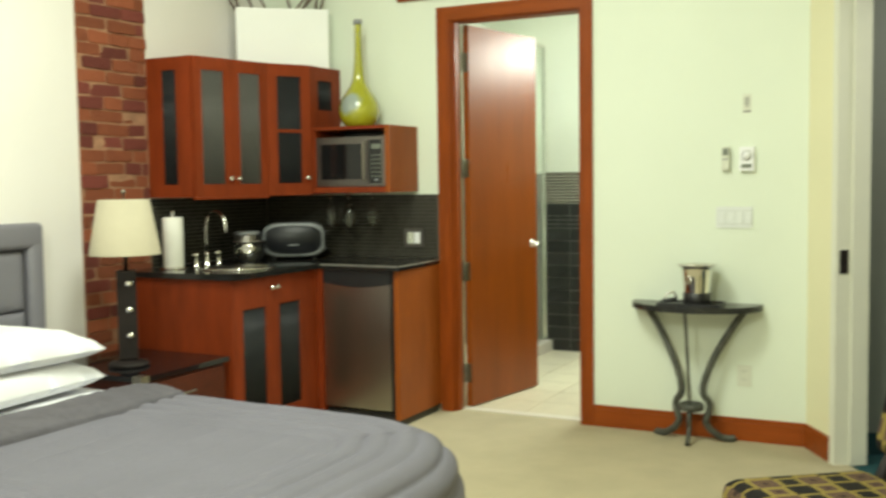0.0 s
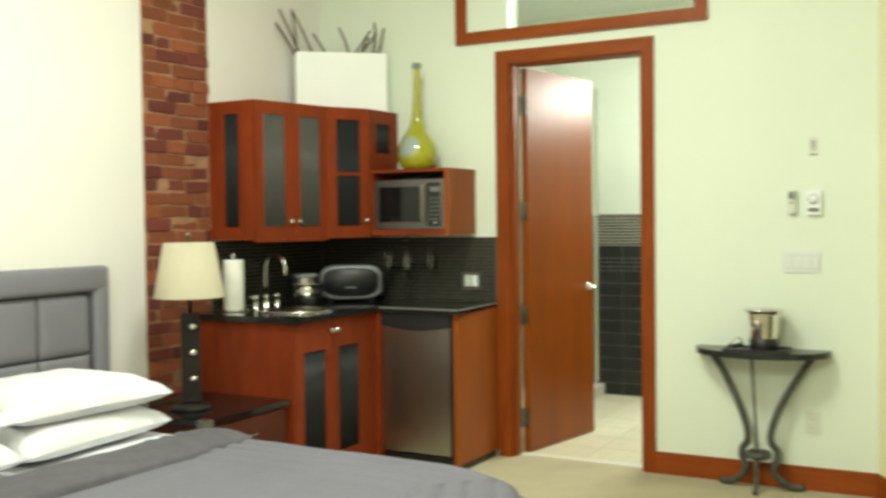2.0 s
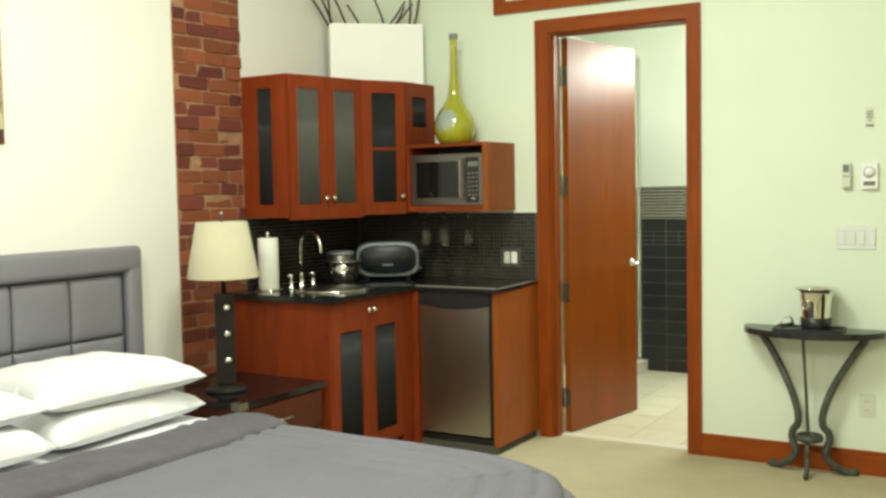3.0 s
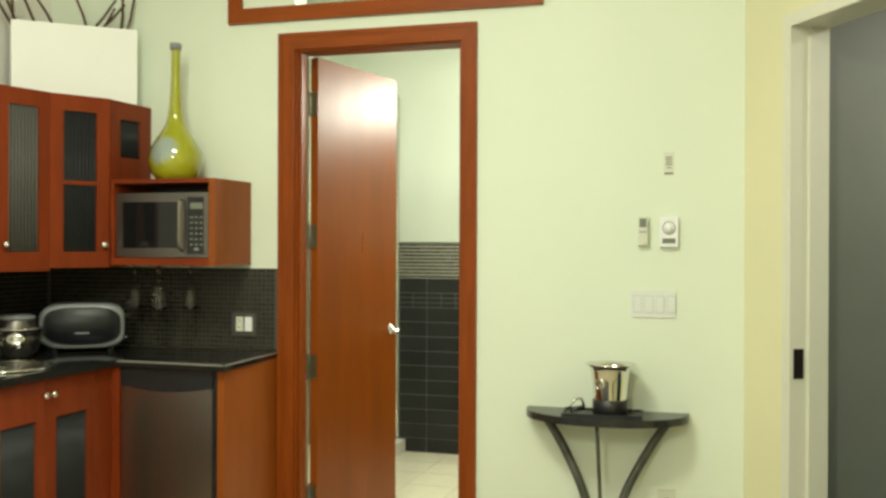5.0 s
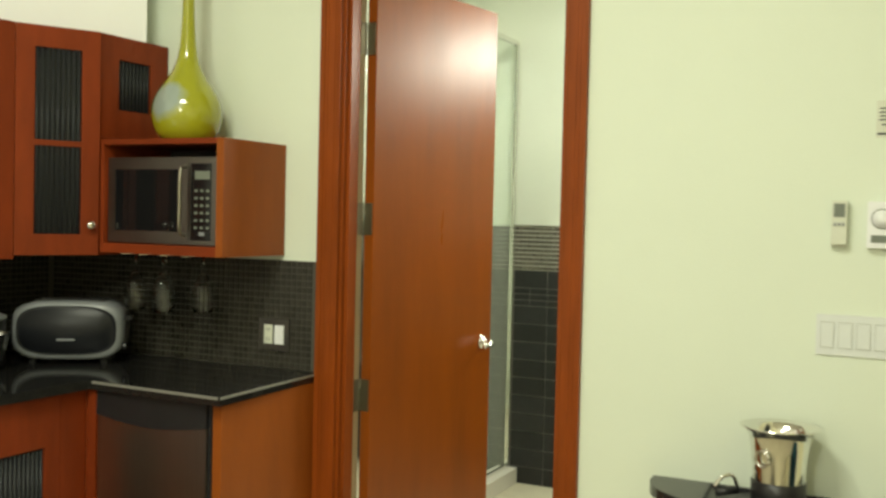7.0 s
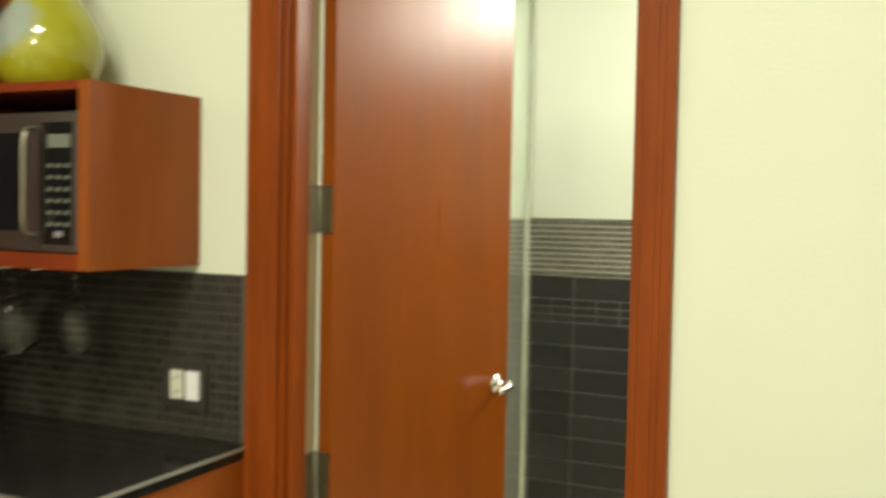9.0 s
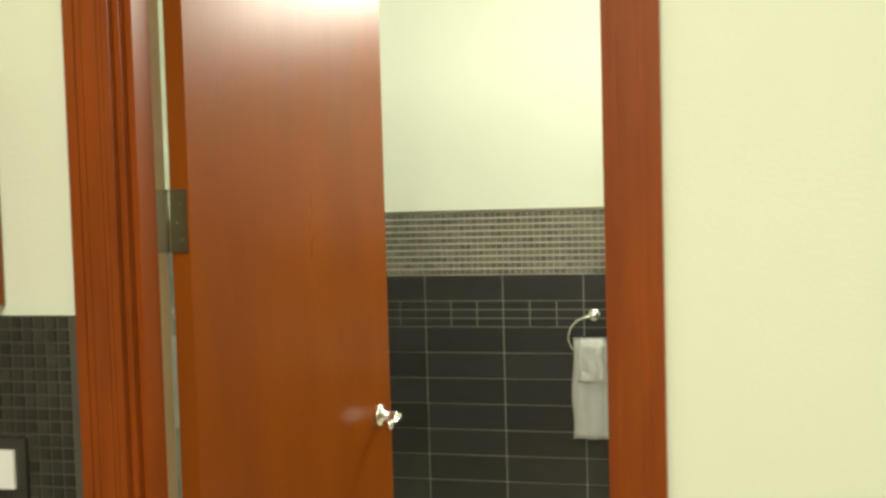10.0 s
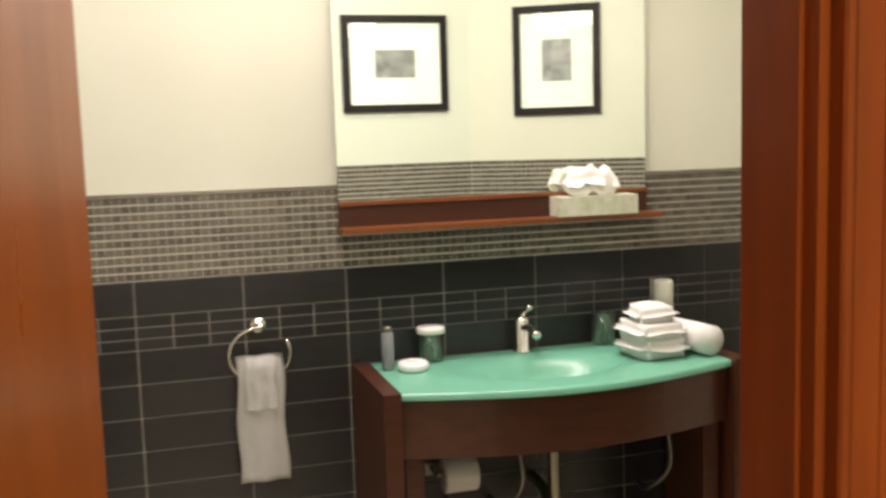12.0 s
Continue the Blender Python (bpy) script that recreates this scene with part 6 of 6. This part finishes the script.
def shower():
    s = thing("shower_screen", "framed glass shower screen standing on a pale curb", "shower screen", (-0.2, 1.4, 0))
    x = -0.205
    part("glass_panel", box(x - 0.003, 0.62, 0.10, x + 0.003, WY - 0.026, 2.40), GLASS, s).visible_shadow = False
    part("wall_profile", box(x - 0.012, WY - 0.026, 0.10, x + 0.012, WY - 0.0015, 2.42), CHROME, s, "chrome wall profile")
    part("top_rail", box(x - 0.012, 0.60, 2.40, x + 0.012, WY - 0.027, 2.425), CHROME, s)
    part("end_profile", box(x - 0.012, 0.595, 0.10, x + 0.012, 0.619, 2.40), CHROME, s)
    part("bottom_rail", box(x - 0.012, 0.62, 0.085, x + 0.012, WY - 0.027, 0.0995), CHROME, s)
    c = thing("shower_curb", "pale stone shower curb", "curb", (x, 1.3, 0))
    part("curb", box(x - 0.06, 0.45, -0.003, x + 0.06, WY - 0.0015, 0.084), PLAQUE, c, bevel=0.006)


shower()

# ---- brick strip, tiles: many small pieces ----


def brick_strip():
    y0, y1 = -1.565, -1.090
    bed_ = structure("wall_brick", box(WX - 0.05, y0, 0.0, WX + 0.006, y1 + 0.012, H - 0.001), MORTAR, "exposed red brick strip in the plastered wall", "wall")
    rng = random.Random(7)
    shapes = {}
    for mat in (BRICK, BRICK_M):
        for k in range(7):
            bm = box(0, -0.5, -0.5, 1, 0.5, 0.5)
            bmesh.ops.bevel(bm, geom=bm.edges[:], offset=0.075, segments=1, affect="EDGES")
            for v in bm.verts:
                q = v.co * 2.6 + Vector((k * 3.1, 0, 0))
                v.co += Vector((0.16 * noise.noise(q), 0.030 * noise.noise(q + Vector((0, 9, 0))), 0.075 * noise.noise(q + Vector((0, 0, 17)))))
            me = bpy.data.meshes.new("brick")
            bmesh.ops.recalc_face_normals(bm, faces=bm.faces)
            bm.to_mesh(me)
            bm.free()
            me.materials.append(mat)
            shapes.setdefault(mat.name, []).append(me)
    course, r = 0.0677, 0
    z = 0.0
    while z + course < H:
        y = y0 + 0.003 - (0.108 if r % 2 else 0.0) - rng.uniform(0, 0.05)
        short = r % 5 == 4
        while y < y1:
            lens = (0.135 if short else 0.212) + rng.uniform(-0.014, 0.010)
            a, b = max(y, y0 + 0.002), min(y + lens - rng.uniform(0.005, 0.012), y1 + rng.uniform(-0.004, 0.013))
            if b - a > 0.025:
                dark = rng.random() < (0.5 if short else 0.28)
                o = new("brick", rng.choice(shapes["maroon_brick" if dark else "red_brick"]))
                o.parent = bed_
                o.matrix_local = Matrix.LocRotScale((WX - 0.012, (a + b) / 2, z + course / 2 + rng.uniform(-0.003, 0.003)), Matrix.Rotation(radians(rng.uniform(-1.3, 1.3)), 3, "X").to_quaternion(), (0.022 + rng.uniform(-0.004, 0.006), b - a, course - rng.uniform(0.004, 0.011)))
            y += lens
            short = rng.random() < 0.16
        z += course
        r += 1


brick_strip()


def mosaic(name, a, b, z0, z1, pitch, mat, out, label, across=1.0, up=1.0):
    """A sheet of small square tiles on the wall line a-b, facing its right-hand side."""
    d = Vector((b[0] - a[0], b[1] - a[1]))
    L = d.length
    d /= L
    r = Vector((d.y, -d.x))
    n, m = int(L / pitch), int(round((z1 - z0) / pitch))
    verts, faces = [], []
    g = pitch * 0.085
    for i in range(n):
        for j in range(m):
            s0, s1 = i * pitch + g * across, (i + 1) * pitch - g * across
            q0, q1 = z0 + j * pitch + g * up, z0 + (j + 1) * pitch - g * up
            k = len(verts)
            for o, e in ((0.0, 0.0), (out, 0.0008)):
                for s, q in ((s0 + e, q0 + e), (s1 - e, q0 + e), (s1 - e, q1 - e), (s0 + e, q1 - e)):
                    p = Vector(a) + d * s + r * o
                    verts.append((p.x, p.y, q))
            faces += [(k + 4, k + 5, k + 6, k + 7), (k, k + 1, k + 5, k + 4), (k + 1, k + 2, k + 6, k + 5), (k + 2, k + 3, k + 7, k + 6), (k + 3, k, k + 4, k + 7)]
    me = bpy.data.meshes.new(name)
    me.from_pydata(verts, [], faces)
    me.materials.append(mat)
    ob = new(name, me)
    return tagged(ob, label, "tiles", "", "stuff")


# kitchen splashback
sb = bmesh.new()
box(WX + 0.006, -0.006, CT + 0.001, -0.003, -0.0005, 1.290, sb)
structure("splashback_bed_north", sb, GROUT_D, "grey grout of the kitchen splashback", "splashback")
structure("splashback_bed_west", box(WX + 0.0005, -1.077, CT + 0.001, WX + 0.006, -0.006, 1.290), GROUT_D, "grey grout of the kitchen splashback", "splashback")
mosaic("splashback_mosaic", (WX + 0.008, -0.0062), (-0.003, -0.0062), CT + 0.002, 1.289, 0.0222, MOSAIC_K, 0.003, "small dark brown-black mosaic tiles over the counter")
mosaic("splashback_mosaic", (WX + 0.0062, -1.075), (WX + 0.0062, -0.012), CT + 0.002, 1.289, 0.0222, MOSAIC_K, 0.003, "small dark brown-black mosaic tiles over the counter")
# bathroom wainscot
bed_n = structure("wainscot_bed_north", box(-1.29, WY, 0, 3.09, WY + 0.011, TB1), GROUT, "pale grout of the bathroom wainscot", "wainscot")
bed_s = structure("wainscot_bed_south", box(JR + 0.09, 0.1315, 0, 2.0, 0.134, TB1), GROUT, "pale grout of the bathroom wainscot", "wainscot")
bed_j = structure("wainscot_bed_slant", slab(spt(1.25), spt(0.004), 0.0025, 0, TB1, out=0.003), GROUT, "pale grout of the bathroom wainscot", "wainscot")
structure("wainscot_grout_north", box(-0.19, WY - 0.001, TB0, 3.09, WY, TB1), GROUT_GLINT, "pale grout of the mosaic band, brightened for tile-edge glints", "wainscot")
structure("wainscot_grout_south", box(JR + 0.10, 0.134, TB0, 1.998, 0.135, TB1), GROUT_GLINT, "pale grout of the mosaic band, brightened for tile-edge glints", "wainscot")
structure("wainscot_grout_slant", slab(spt(1.25), spt(0.004), 0.001, TB0, TB1, out=0.004), GROUT_GLINT, "pale grout of the mosaic band, brightened for tile-edge glints", "wainscot")
mosaic("wainscot_mosaic", (-0.19, WY), (3.09, WY), TB0, TB1, 0.0238, MOSAIC, 0.004, "olive-grey mosaic band over the slate tiles", 0.22, 1.15)
mosaic("wainscot_mosaic", (1.998, 0.134), (JR + 0.10, 0.134), TB0, TB1, 0.0238, MOSAIC, 0.004, "olive-grey mosaic band over the slate tiles", 0.22, 1.15)
mosaic("wainscot_mosaic", spt(1.2418, 0.003), spt(0.004, 0.003), TB0, TB1, 0.0238, MOSAIC, 0.004, "olive-grey mosaic band over the slate tiles", 0.22, 1.15)
structure("trim_wainscot", box(-0.19, WY - 0.006, TB1 + 0.0005, 3.09, WY + 0.011, TB1 + 0.008), NICKEL, "thin metal edge trim over the mosaic", "trim")


def tile_mesh():
    bm = box(-0.5, -0.5, -0.5, 0.5, 0.5, 0.5)
    bmesh.ops.bevel(bm, geom=bm.edges[:], offset=0.02, segments=1, affect="EDGES")
    me = bpy.data.meshes.new("tile")
    bm.to_mesh(me)
    bm.free()
    me.materials.append(TILE)
    return me


TM = tile_mesh()


def tiles(parent, x0, x1, y, sgn, origin, base=Matrix()):
    """Slate tiles in straight courses: one full course under the band, three narrow ones, then full courses."""
    W, P, G = 0.302, 0.0985, 0.0045
    courses = [(TB0 - P, TB0)]
    z = TB0 - P
    for k in range(3):
        courses.append((z - P / 3, z))
        z -= P / 3
    while z > 0.02:
        courses.append((max(z - P, 0.0), z))
        z -= P
    for ci, (a, b) in enumerate(courses):
        w = W / 3 if ci in (1, 2, 3) else W
        off = 0.0
        k0 = math.floor((x0 - origin - off) / w)
        x = origin + off + k0 * w
        while x < x1:
            l, r = max(x, x0), min(x + w, x1)
            if r - l > 0.02 and b - a > 0.015:
                o = new("tile", TM)
                o.parent = parent
                o.matrix_local = base @ Matrix.LocRotScale(((l + r) / 2, y - sgn * 0.0005, (a + b) / 2), None, (r - l - G, 0.007, b - a - G))
            x += w


tiles(bed_n, -0.19, 3.08, WY, 1, 0.005)
tiles(bed_s, JR + 0.095, 1.995, 0.134, -1, 0.1)
tiles(bed_j, 0.006, 1.24, 0.003, -1, 0.1, pose(SB.x, SB.y, 0, 0, 0, math.degrees(math.atan2(DN.y, DN.x))))


def floor_tiles():
    me = bpy.data.meshes.new("floor_tile")
    bm = box(-0.5, -0.5, -0.5, 0.5, 0.5, 0.5)
    bmesh.ops.bevel(bm, geom=bm.edges[:], offset=0.012, segments=1, affect="EDGES")
    bm.to_mesh(me)
    bm.free()
    me.materials.append(BATHFLOOR)
    par = bpy.data.objects["floor_bath"]
    s = 0.305
    for i in range(-1, 10):
        for j in range(7):
            x, y = -0.14 + s * (i + 0.5), 0.135 + s * (j + 0.5)
            if x < -0.15 or x > 2.9 or y > WY - 0.05 or y < 0.131 + 0.6 * (x + 0.153 - 2.0):
                continue
            h = min(s, 2 * (WY - y))
            o = new("floor_tile", me)
            o.parent = par
            o.matrix_local = Matrix.LocRotScale((x, y, -0.003), None, (s - 0.004, s - 0.004, 0.006))


floor_tiles()
structure("threshold", box(JL + 0.014, 0.058, -0.003, JR - 0.014, 0.131, 0.004), PLAQUE, "pale stone threshold under the bathroom door", "threshold")
